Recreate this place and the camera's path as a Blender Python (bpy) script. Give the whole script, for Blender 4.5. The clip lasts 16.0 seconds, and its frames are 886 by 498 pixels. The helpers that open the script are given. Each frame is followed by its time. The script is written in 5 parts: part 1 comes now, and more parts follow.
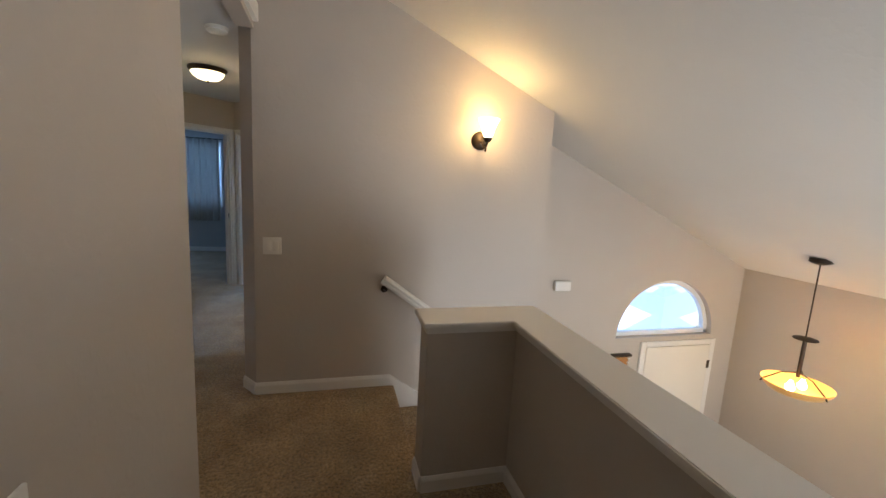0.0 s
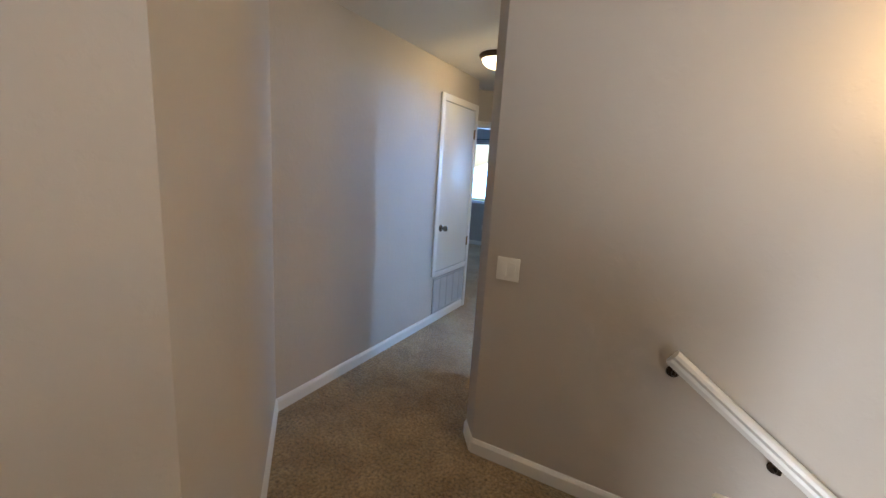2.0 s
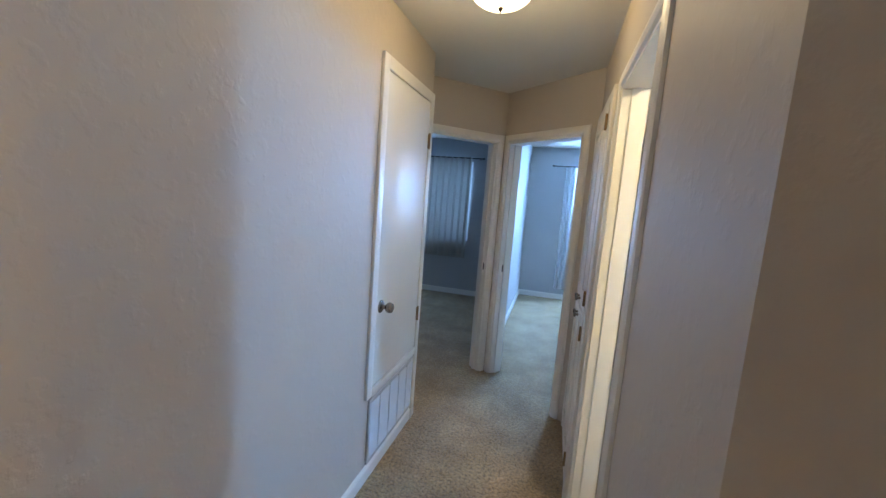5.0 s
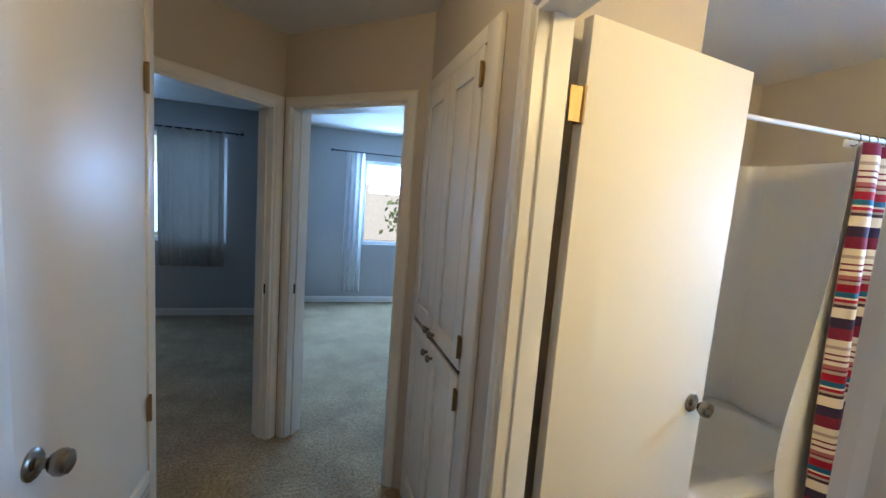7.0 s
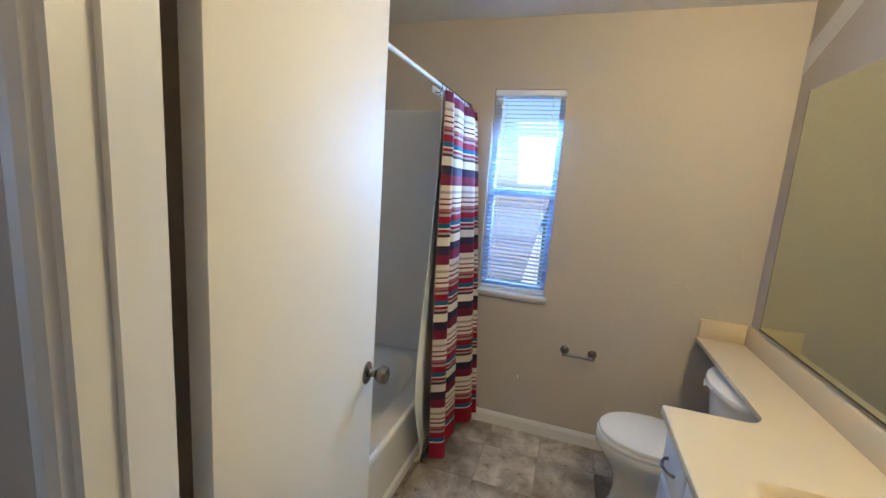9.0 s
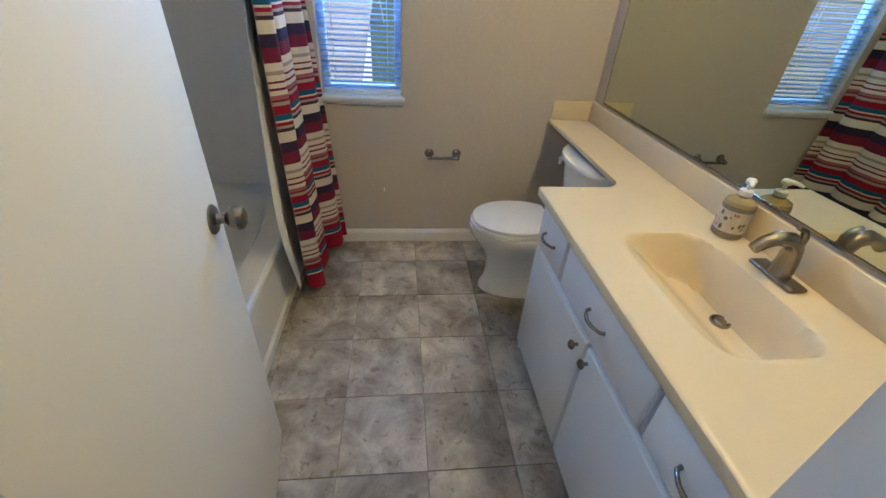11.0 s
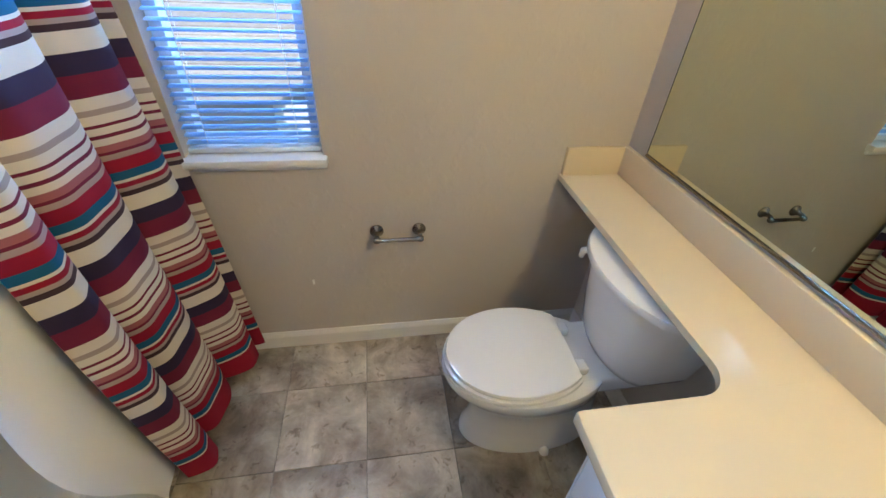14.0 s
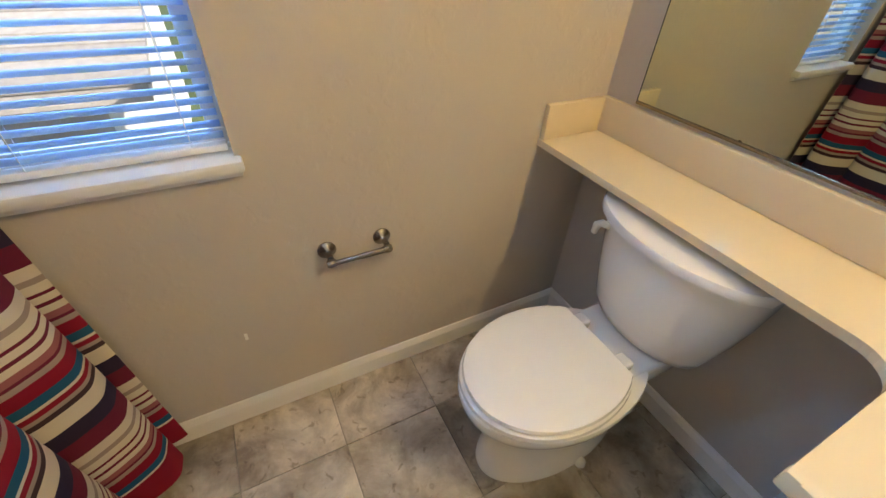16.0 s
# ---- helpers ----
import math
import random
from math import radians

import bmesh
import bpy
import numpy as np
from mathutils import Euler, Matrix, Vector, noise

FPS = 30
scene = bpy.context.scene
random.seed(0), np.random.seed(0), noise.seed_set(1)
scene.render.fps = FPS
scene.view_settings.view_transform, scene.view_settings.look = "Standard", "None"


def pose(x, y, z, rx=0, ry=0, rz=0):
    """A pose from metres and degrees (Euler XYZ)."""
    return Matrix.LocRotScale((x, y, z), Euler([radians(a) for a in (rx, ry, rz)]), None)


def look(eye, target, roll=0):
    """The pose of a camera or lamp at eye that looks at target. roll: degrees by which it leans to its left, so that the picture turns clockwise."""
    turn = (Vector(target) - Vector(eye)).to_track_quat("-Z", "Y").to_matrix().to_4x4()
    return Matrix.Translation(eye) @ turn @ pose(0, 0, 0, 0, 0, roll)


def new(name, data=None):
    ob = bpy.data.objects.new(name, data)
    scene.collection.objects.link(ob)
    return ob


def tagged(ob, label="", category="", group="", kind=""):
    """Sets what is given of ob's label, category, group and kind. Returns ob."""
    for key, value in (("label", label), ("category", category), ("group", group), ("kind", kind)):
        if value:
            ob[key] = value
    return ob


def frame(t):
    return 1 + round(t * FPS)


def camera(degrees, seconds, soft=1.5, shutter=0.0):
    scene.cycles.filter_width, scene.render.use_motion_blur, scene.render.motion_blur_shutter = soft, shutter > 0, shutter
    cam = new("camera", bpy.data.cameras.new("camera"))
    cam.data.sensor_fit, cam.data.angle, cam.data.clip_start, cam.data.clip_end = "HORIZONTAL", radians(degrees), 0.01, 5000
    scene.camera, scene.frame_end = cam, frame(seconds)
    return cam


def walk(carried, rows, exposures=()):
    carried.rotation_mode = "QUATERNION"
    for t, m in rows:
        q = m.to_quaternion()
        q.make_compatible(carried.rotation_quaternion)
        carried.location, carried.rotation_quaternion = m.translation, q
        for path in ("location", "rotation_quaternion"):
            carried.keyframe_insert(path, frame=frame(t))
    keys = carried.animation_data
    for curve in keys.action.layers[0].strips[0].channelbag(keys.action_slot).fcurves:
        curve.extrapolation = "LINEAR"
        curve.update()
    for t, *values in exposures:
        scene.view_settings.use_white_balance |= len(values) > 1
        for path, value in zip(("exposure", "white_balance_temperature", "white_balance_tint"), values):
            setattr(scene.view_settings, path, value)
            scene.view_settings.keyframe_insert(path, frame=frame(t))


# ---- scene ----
cam = camera(95.0, 16.0)
PATH = [
    (0, (0.391, 0.169, 1.511), (0.903, 2.078, 1.205), 3.2),
    (0.5, (0.517, 0.399, 1.512), (0.514, 2.37, 1.172), 3.4),
    (1, (0.569, 0.677, 1.515), (0.239, 2.617, 1.154), 3.5),
    (1.5, (0.621, 0.968, 1.518), (0.01, 2.833, 1.13), 3.2),
    (2, (0.616, 1.194, 1.512), (-0.317, 2.921, 1.127), 3.7),
    (2.5, (0.463, 1.411, 1.521), (-0.741, 2.959, 1.128), 3.5),
    (3, (0.291, 1.694, 1.514), (-0.976, 3.195, 1.142), 3.6),
    (3.5, (0.138, 1.985, 1.532), (-1.073, 3.542, 1.202), 3.6),
    (4, (-0.063, 2.201, 1.543), (-1.083, 3.896, 1.249), 3.7),
    (4.2, (-0.145, 2.288, 1.546), (-1.07, 4.038, 1.259), 4.0),
    (6.3, (-0.674, 3.343, 1.56), (-0.48, 5.32, 1.328), 4.3),
    (6.5, (-0.682, 3.425, 1.569), (-0.377, 5.388, 1.338), 4.5),
    (7, (-0.717, 3.611, 1.562), (-0.124, 5.506, 1.33), 4.4),
    (7.5, (-0.694, 3.753, 1.553), (0.391, 5.416, 1.312), 4.3),
    (8, (-0.584, 3.876, 1.58), (0.918, 5.163, 1.287), 4.4),
    (8.5, (-0.515, 3.964, 1.545), (1.228, 4.903, 1.266), 4.3),
    (9, (-0.475, 4.099, 1.516), (1.405, 4.697, 1.188), 4.1),
    (9.5, (-0.44, 4.202, 1.462), (1.475, 4.464, 0.948), 3.8),
    (10, (-0.417, 4.25, 1.413), (1.427, 4.258, 0.639), 4.0),
    (10.2, (-0.41, 4.249, 1.393), (1.388, 4.209, 0.518), 3.4),
    (12.3, (0.143, 4.198, 1.411), (1.701, 3.9, 0.193), 3.9),
    (12.5, (0.198, 4.198, 1.448), (1.747, 3.915, 0.215), 3.4),
    (13, (0.375, 4.174, 1.45), (1.93, 3.879, 0.227), 3.4),
    (13.5, (0.57, 4.097, 1.453), (2.134, 3.782, 0.246), 3.6),
    (14, (0.7, 4.047, 1.436), (2.268, 3.755, 0.23), 3.2),
    (14.5, (0.816, 4.102, 1.417), (2.389, 3.823, 0.214), 2.9),
    (15, (0.949, 4.186, 1.405), (2.484, 3.819, 0.178), 3.6),
    (15.5, (1.021, 4.195, 1.331), (2.499, 3.622, 0.112), 3.2),
    (16, (1.056, 4.199, 1.272), (2.429, 3.443, 0.029), 3.0),
]
EXPOSURES = [
    (0.0, 0.34, 6050, 8), (1.0, 0.48, 6050, 8), (2.0, 0.85, 6000, 8), (2.5, 1.36, 5950, 8), (3.5, 1.48, 5850, 8), (4.2, 1.36, 5850, 8), (6.3, 0.52, 6500, 6), (7.0, 0.50, 6650, 7), (7.5, 0.40, 6200, 7), (8.0, 0.28, 6050, 7), (9.0, 0.14, 5880, 7), (10.2, 0.05, 5850, 6), (12.3, 0.38, 5780, 6), (14.0, 0.48, 5900, 7), (15.0, 0.58, 6350, 9), (16.0, 0.62, 7100, 10),
]
walk(cam, [(t, look(eye, target, roll)) for t, eye, target, roll in PATH], EXPOSURES)

# ---- light ----
world = bpy.data.worlds.new("sky")
scene.world = world
world.use_nodes = True
wn = world.node_tree
bg = wn.nodes["Background"]
sky = wn.nodes.new("ShaderNodeTexSky")
sky.sky_type = "NISHITA"
sky.sun_disc = False
SUN_EL, SUN_AZ = 40.0, 228.0  # degrees above the horizon; clockwise from +y
sky.sun_elevation, sky.sun_rotation = radians(SUN_EL), radians(SUN_AZ)
bg.inputs["Strength"].default_value = 0.15
wn.links.new(sky.outputs["Color"], bg.inputs["Color"])

sun = new("sun", bpy.data.lights.new("sun", "SUN"))
sun.data.energy, sun.data.angle, sun.data.color = 5.0, radians(0.5), (1.0, 0.93, 0.84)
to_sun = Vector((math.sin(radians(SUN_AZ)) * math.cos(radians(SUN_EL)), math.cos(radians(SUN_AZ)) * math.cos(radians(SUN_EL)), math.sin(radians(SUN_EL))))
sun.matrix_world = look((10, -20, 30), Vector((10, -20, 30)) - to_sun)

WARM, SOFT_WARM, DAY = (1.0, 0.56, 0.16), (1.0, 0.71, 0.34), (0.47, 0.67, 1.0)

SKYBLUE = (0.30, 0.56, 1.0)


def area_light(name, eye, target, sx, sy, watts, color):
    ob = new(name, bpy.data.lights.new(name, "AREA"))
    ob.data.shape, ob.data.size, ob.data.size_y = "RECTANGLE", sx, sy
    ob.data.energy, ob.data.color = watts, color
    ob.matrix_world = look(eye, target)
    return ob


def bulb_light(name, at, watts, color, size=0.03):
    ob = new(name, bpy.data.lights.new(name, "POINT"))
    ob.data.energy, ob.data.color, ob.data.shadow_soft_size = watts, color, size
    ob.location = at
    return ob


# Sky light standing in the upper halves of the window openings
area_light("bath_window_light", (2.058, 4.36, 1.76), (0.6, 4.36, 0.7), 0.22, 0.54, 26, SKYBLUE)
area_light("arch_window_light", (3.94, 3.87, 0.31), (3.9, 0, -0.2), 1.25, 0.62, 2.6, DAY)
area_light("bedroom_two_window_light", (0.6, 9.68, 1.80), (0.4, 5, 0.8), 1.2, 0.40, 70, (0.27, 0.52, 1.0))
area_light("bedroom_one_window_light", (-2.45, 9.07, 1.50), (-2.2, 5, 0.8), 1.3, 1.1, 22, (0.27, 0.52, 1.0))
# Fill light for the landing, set in an added window out of view
area_light("landing_fill_light", (3.4, -1.74, -0.3), (1.3, 1.2, 0.9), 2.0, 1.8, 72, (0.92, 0.95, 1.0))
# Lamps
bulb_light("sconce_bulb", (1.406, 2.915, 1.945), 3.1, (1.0, 0.60, 0.20), 0.03)
bulb_light("hall_bulb", (-0.745, 4.45, 2.365), 4.2, SOFT_WARM, 0.04)
bulb_light("pendant_bulb", (4.236, 2.55, 0.005), 8, WARM, 0.04)
for k in range(3):
    bulb_light("vanity_bulb", (0.30 + 0.2 * k, 3.27, 2.24), 12.8, (1.0, 0.77, 0.40), 0.045)


# ---- materials ----
def material(name):
    m = bpy.data.materials.new(name)
    m.use_nodes = True
    return m, m.node_tree, m.node_tree.nodes["Principled BSDF"]


def surface(name, color, rough=0.6, metal=0.0, vary=0.08, scale=3.0, bump=0.0, bump_scale=120.0, spec=0.5, detail=4.0, dist=0.002, random_object=0.0, transmission=0.0, coat=0.0):
    """A painted, metal or plain surface with slow colour drift and fine relief."""
    m, nt, b = material(name)
    tc = nt.nodes.new("ShaderNodeTexCoord")
    n = nt.nodes.new("ShaderNodeTexNoise")
    n.inputs["Scale"].default_value, n.inputs["Detail"].default_value = scale, detail
    nt.links.new(tc.outputs["Object"], n.inputs["Vector"])
    mix = nt.nodes.new("ShaderNodeMix")
    mix.data_type = "RGBA"
    mix.inputs["A"].default_value = (*[c * (1 - vary) for c in color], 1)
    mix.inputs["B"].default_value = (*[min(1, c * (1 + vary)) for c in color], 1)
    nt.links.new(n.outputs["Fac"], mix.inputs["Factor"])
    out = mix.outputs["Result"]
    if random_object:
        info = nt.nodes.new("ShaderNodeObjectInfo")
        hsv = nt.nodes.new("ShaderNodeHueSaturation")
        mr = nt.nodes.new("ShaderNodeMapRange")
        mr.inputs["To Min"].default_value, mr.inputs["To Max"].default_value = 1 - random_object, 1 + random_object
        nt.links.new(info.outputs["Random"], mr.inputs["Value"])
        nt.links.new(mr.outputs["Result"], hsv.inputs["Value"])
        nt.links.new(out, hsv.inputs["Color"])
        out = hsv.outputs["Color"]
    nt.links.new(out, b.inputs["Base Color"])
    b.inputs["Roughness"].default_value, b.inputs["Metallic"].default_value = rough, metal
    b.inputs["Specular IOR Level"].default_value = spec
    b.inputs["Transmission Weight"].default_value = transmission
    b.inputs["Coat Weight"].default_value = coat
    if bump:
        bn = nt.nodes.new("ShaderNodeTexNoise")
        bn.inputs["Scale"].default_value, bn.inputs["Detail"].default_value = bump_scale, 3
        nt.links.new(tc.outputs["Object"], bn.inputs["Vector"])
        bp = nt.nodes.new("ShaderNodeBump")
        bp.inputs["Strength"].default_value, bp.inputs["Distance"].default_value = bump, dist
        nt.links.new(bn.outputs["Fac"], bp.inputs["Height"])
        nt.links.new(bp.outputs["Normal"], b.inputs["Normal"])
    return m


def wall_paint(name, color, rough=0.55):
    """Satin paint over a knocked-down plaster texture."""
    m, nt, b = material(name)
    tc = nt.nodes.new("ShaderNodeTexCoord")
    slow = nt.nodes.new("ShaderNodeTexNoise")
    slow.inputs["Scale"].default_value = 1.3
    knock = nt.nodes.new("ShaderNodeTexNoise")
    knock.inputs["Scale"].default_value, knock.inputs["Detail"].default_value = 30.0, 4.0
    ramp = nt.nodes.new("ShaderNodeValToRGB")
    ramp.color_ramp.elements[0].position, ramp.color_ramp.elements[1].position = 0.52, 0.66
    fine = nt.nodes.new("ShaderNodeTexNoise")
    fine.inputs["Scale"].default_value = 160.0
    for n in (slow, knock, fine):
        nt.links.new(tc.outputs["Object"], n.inputs["Vector"])
    nt.links.new(knock.outputs["Fac"], ramp.inputs["Fac"])
    mix = nt.nodes.new("ShaderNodeMix")
    mix.data_type = "RGBA"
    mix.inputs["A"].default_value = (*[c * 0.95 for c in color], 1)
    mix.inputs["B"].default_value = (*[c * 1.05 for c in color], 1)
    nt.links.new(slow.outputs["Fac"], mix.inputs["Factor"])
    nt.links.new(mix.outputs["Result"], b.inputs["Base Color"])
    b.inputs["Roughness"].default_value = rough
    b.inputs["Specular IOR Level"].default_value = 0.35
    add = nt.nodes.new("ShaderNodeMath")
    add.operation = "MULTIPLY_ADD"
    add.inputs[1].default_value = 0.25
    nt.links.new(fine.outputs["Fac"], add.inputs[0])
    nt.links.new(ramp.outputs["Color"], add.inputs[2])
    bp = nt.nodes.new("ShaderNodeBump")
    bp.inputs["Strength"].default_value, bp.inputs["Distance"].default_value = 0.20, 0.0022
    nt.links.new(add.outputs[0], bp.inputs["Height"])
    nt.links.new(bp.outputs["Normal"], b.inputs["Normal"])
    return m


def carpet_material():
    m, nt, b = material("carpet")
    tc = nt.nodes.new("ShaderNodeTexCoord")
    worn = nt.nodes.new("ShaderNodeTexNoise")
    worn.inputs["Scale"].default_value, worn.inputs["Detail"].default_value, worn.inputs["Roughness"].default_value = 3.2, 7.0, 0.72
    tuft = nt.nodes.new("ShaderNodeTexNoise")
    tuft.inputs["Scale"].default_value, tuft.inputs["Detail"].default_value, tuft.inputs["Roughness"].default_value = 62.0, 5.0, 0.75
    for n in (worn, tuft):
        nt.links.new(tc.outputs["Object"], n.inputs["Vector"])
    ramp = nt.nodes.new("ShaderNodeValToRGB")
    ramp.color_ramp.elements[0].position, ramp.color_ramp.elements[0].color = 0.3, (0.32, 0.21, 0.098, 1)
    ramp.color_ramp.elements[1].position, ramp.color_ramp.elements[1].color = 0.72, (0.64, 0.47, 0.255, 1)
    nt.links.new(worn.outputs["Fac"], ramp.inputs["Fac"])
    mul = nt.nodes.new("ShaderNodeMix")
    mul.data_type, mul.blend_type = "RGBA", "MULTIPLY"
    mul.inputs["Factor"].default_value = 0.9
    tr = nt.nodes.new("ShaderNodeValToRGB")
    tr.color_ramp.elements[0].position, tr.color_ramp.elements[0].color = 0.36, (0.22, 0.21, 0.20, 1)
    tr.color_ramp.elements[1].position, tr.color_ramp.elements[1].color = 0.58, (1, 1, 1, 1)
    nt.links.new(tuft.outputs["Fac"], tr.inputs["Fac"])
    nt.links.new(ramp.outputs["Color"], mul.inputs["A"])
    nt.links.new(tr.outputs["Color"], mul.inputs["B"])
    nt.links.new(mul.outputs["Result"], b.inputs["Base Color"])
    b.inputs["Roughness"].default_value = 0.95
    b.inputs["Sheen Weight"].default_value = 0.3
    b.inputs["Specular IOR Level"].default_value = 0.1
    add = nt.nodes.new("ShaderNodeMath")
    nt.links.new(tuft.outputs["Fac"], add.inputs[0])
    nt.links.new(worn.outputs["Fac"], add.inputs[1])
    bp = nt.nodes.new("ShaderNodeBump")
    bp.inputs["Strength"].default_value, bp.inputs["Distance"].default_value = 0.95, 0.014
    nt.links.new(add.outputs[0], bp.inputs["Height"])
    nt.links.new(bp.outputs["Normal"], b.inputs["Normal"])
    return m


def tile_material():
    """Grey-brown travertine-look vinyl tile, shifted from piece to piece."""
    m, nt, b = material("floor_tile")
    tc = nt.nodes.new("ShaderNodeTexCoord")
    info = nt.nodes.new("ShaderNodeObjectInfo")
    off = nt.nodes.new("ShaderNodeVectorMath")
    off.operation = "MULTIPLY_ADD"
    off.inputs[1].default_value = (37.0, 53.0, 11.0)
    nt.links.new(info.outputs["Random"], off.inputs[0])
    nt.links.new(tc.outputs["Object"], off.inputs[2])
    cloud = nt.nodes.new("ShaderNodeTexNoise")
    cloud.inputs["Scale"].default_value, cloud.inputs["Detail"].default_value, cloud.inputs["Roughness"].default_value = 6.0, 7.0, 0.62
    cloud.inputs["Distortion"].default_value = 0.35
    pit = nt.nodes.new("ShaderNodeTexNoise")
    pit.inputs["Scale"].default_value, pit.inputs["Detail"].default_value, pit.inputs["Distortion"].default_value = 30.0, 8.0, 0.8
    for n in (cloud, pit):
        nt.links.new(off.outputs["Vector"], n.inputs["Vector"])
    ramp = nt.nodes.new("ShaderNodeValToRGB")
    e = ramp.color_ramp.elements
    e[0].position, e[0].color = 0.34, (0.21, 0.165, 0.115, 1)
    e[1].position, e[1].color = 0.70, (0.70, 0.62, 0.49, 1)
    mid = e.new(0.5)
    mid.color = (0.41, 0.345, 0.26, 1)
    nt.links.new(cloud.outputs["Fac"], ramp.inputs["Fac"])
    vein = nt.nodes.new("ShaderNodeValToRGB")
    v = vein.color_ramp.elements
    v[0].position, v[0].color = 0.31, (0.50, 0.45, 0.39, 1)
    v[1].position, v[1].color = 0.40, (1, 1, 1, 1)
    nt.links.new(pit.outputs["Fac"], vein.inputs["Fac"])
    mul = nt.nodes.new("ShaderNodeMix")
    mul.data_type, mul.blend_type = "RGBA", "MULTIPLY"
    mul.inputs["Factor"].default_value = 0.8
    nt.links.new(ramp.outputs["Color"], mul.inputs["A"])
    nt.links.new(vein.outputs["Color"], mul.inputs["B"])
    hsv = nt.nodes.new("ShaderNodeHueSaturation")
    mr = nt.nodes.new("ShaderNodeMapRange")
    mr.inputs["To Min"].default_value, mr.inputs["To Max"].default_value = 0.62, 1.18
    nt.links.new(info.outputs["Random"], mr.inputs["Value"])
    nt.links.new(mr.outputs["Result"], hsv.inputs["Value"])
    nt.links.new(mul.outputs["Result"], hsv.inputs["Color"])
    nt.links.new(hsv.outputs["Color"], b.inputs["Base Color"])
    b.inputs["Roughness"].default_value = 0.42
    bp = nt.nodes.new("ShaderNodeBump")
    bp.inputs["Strength"].default_value, bp.inputs["Distance"].default_value = 0.25, 0.002
    nt.links.new(pit.outputs["Fac"], bp.inputs["Height"])
    nt.links.new(bp.outputs["Normal"], b.inputs["Normal"])
    return m


CREAM, NAVY, BURGUNDY, TAUPE = (0.62, 0.54, 0.43), (0.03, 0.02, 0.045), (0.15, 0.014, 0.035), (0.34, 0.26, 0.22)
CRIMSON, TEAL, ROSE, DARK = (0.25, 0.008, 0.025), (0.012, 0.085, 0.16), (0.30, 0.10, 0.10), (0.05, 0.025, 0.03)
STRIPES = [(CREAM, 3), (NAVY, 3), (BURGUNDY, 3.4), (CREAM, 1.8), (TAUPE, 1), (CREAM, 1.4), (BURGUNDY, 0.5), (CREAM, 1.2), (BURGUNDY, 0.6), (CREAM, 1.1),
           (ROSE, 1.2), (BURGUNDY, 0.5), (TAUPE, 0.9), (CRIMSON, 2.3), (TEAL, 1.5), (CREAM, 0.6), (CRIMSON, 0.9), (TAUPE, 0.7), (DARK, 0.9)]


def striped_cloth(period, hem_top):
    m, nt, b = material("striped_cloth")
    tc = nt.nodes.new("ShaderNodeTexCoord")
    sep = nt.nodes.new("ShaderNodeSeparateXYZ")
    nt.links.new(tc.outputs["Object"], sep.inputs[0])
    mod = nt.nodes.new("ShaderNodeMath")
    mod.operation = "MULTIPLY"
    mod.inputs[1].default_value = 1 / period
    shift = nt.nodes.new("ShaderNodeMath")
    shift.operation = "SUBTRACT"
    shift.inputs[1].default_value = hem_top - 0.0943 * period
    nt.links.new(sep.outputs["Z"], shift.inputs[0])
    nt.links.new(shift.outputs[0], mod.inputs[0])
    fr = nt.nodes.new("ShaderNodeMath")
    fr.operation = "FRACT"
    nt.links.new(mod.outputs[0], fr.inputs[0])
    ramp = nt.nodes.new("ShaderNodeValToRGB")
    ramp.color_ramp.interpolation = "CONSTANT"
    total = sum(w for _, w in STRIPES)
    at, els = 0.0, ramp.color_ramp.elements
    for k, (c, w) in enumerate(reversed(STRIPES)):
        e = els[k] if k < 2 else els.new(at)
        e.position, e.color = at, (*c, 1)
        at += w / total
    nt.links.new(fr.outputs[0], ramp.inputs["Fac"])
    hem = nt.nodes.new("ShaderNodeMath")
    hem.operation = "LESS_THAN"
    hem.inputs[1].default_value = hem_top
    nt.links.new(sep.outputs["Z"], hem.inputs[0])
    mix = nt.nodes.new("ShaderNodeMix")
    mix.data_type = "RGBA"
    mix.inputs["B"].default_value = (*CRIMSON, 1)
    nt.links.new(hem.outputs[0], mix.inputs["Factor"])
    nt.links.new(ramp.outputs["Color"], mix.inputs["A"])
    nt.links.new(mix.outputs["Result"], b.inputs["Base Color"])
    b.inputs["Roughness"].default_value = 0.85
    b.inputs["Specular IOR Level"].default_value = 0.2
    weave = nt.nodes.new("ShaderNodeTexNoise")
    weave.inputs["Scale"].default_value = 500.0
    nt.links.new(tc.outputs["Object"], weave.inputs["Vector"])
    bp = nt.nodes.new("ShaderNodeBump")
    bp.inputs["Strength"].default_value, bp.inputs["Distance"].default_value = 0.2, 0.001
    nt.links.new(weave.outputs["Fac"], bp.inputs["Height"])
    nt.links.new(bp.outputs["Normal"], b.inputs["Normal"])
    return m


def thin_cloth(name, color, through_amount):
    m, nt, b = material(name)
    b.inputs["Base Color"].default_value = (*color, 1)
    b.inputs["Roughness"].default_value = 0.9
    tl = nt.nodes.new("ShaderNodeBsdfTranslucent")
    tl.inputs["Color"].default_value = (*color, 1)
    mx = nt.nodes.new("ShaderNodeMixShader")
    mx.inputs[0].default_value = through_amount
    nt.links.new(b.outputs[0], mx.inputs[1])
    nt.links.new(tl.outputs[0], mx.inputs[2])
    nt.links.new(mx.outputs[0], nt.nodes["Material Output"].inputs["Surface"])
    return m


def glowing(name, color, strength, base=(0.9, 0.88, 0.82)):
    m, nt, b = material(name)
    b.inputs["Base Color"].default_value = (*base, 1)
    b.inputs["Emission Color"].default_value = (*color, 1)
    b.inputs["Emission Strength"].default_value = strength
    b.inputs["Roughness"].default_value = 0.3
    return m


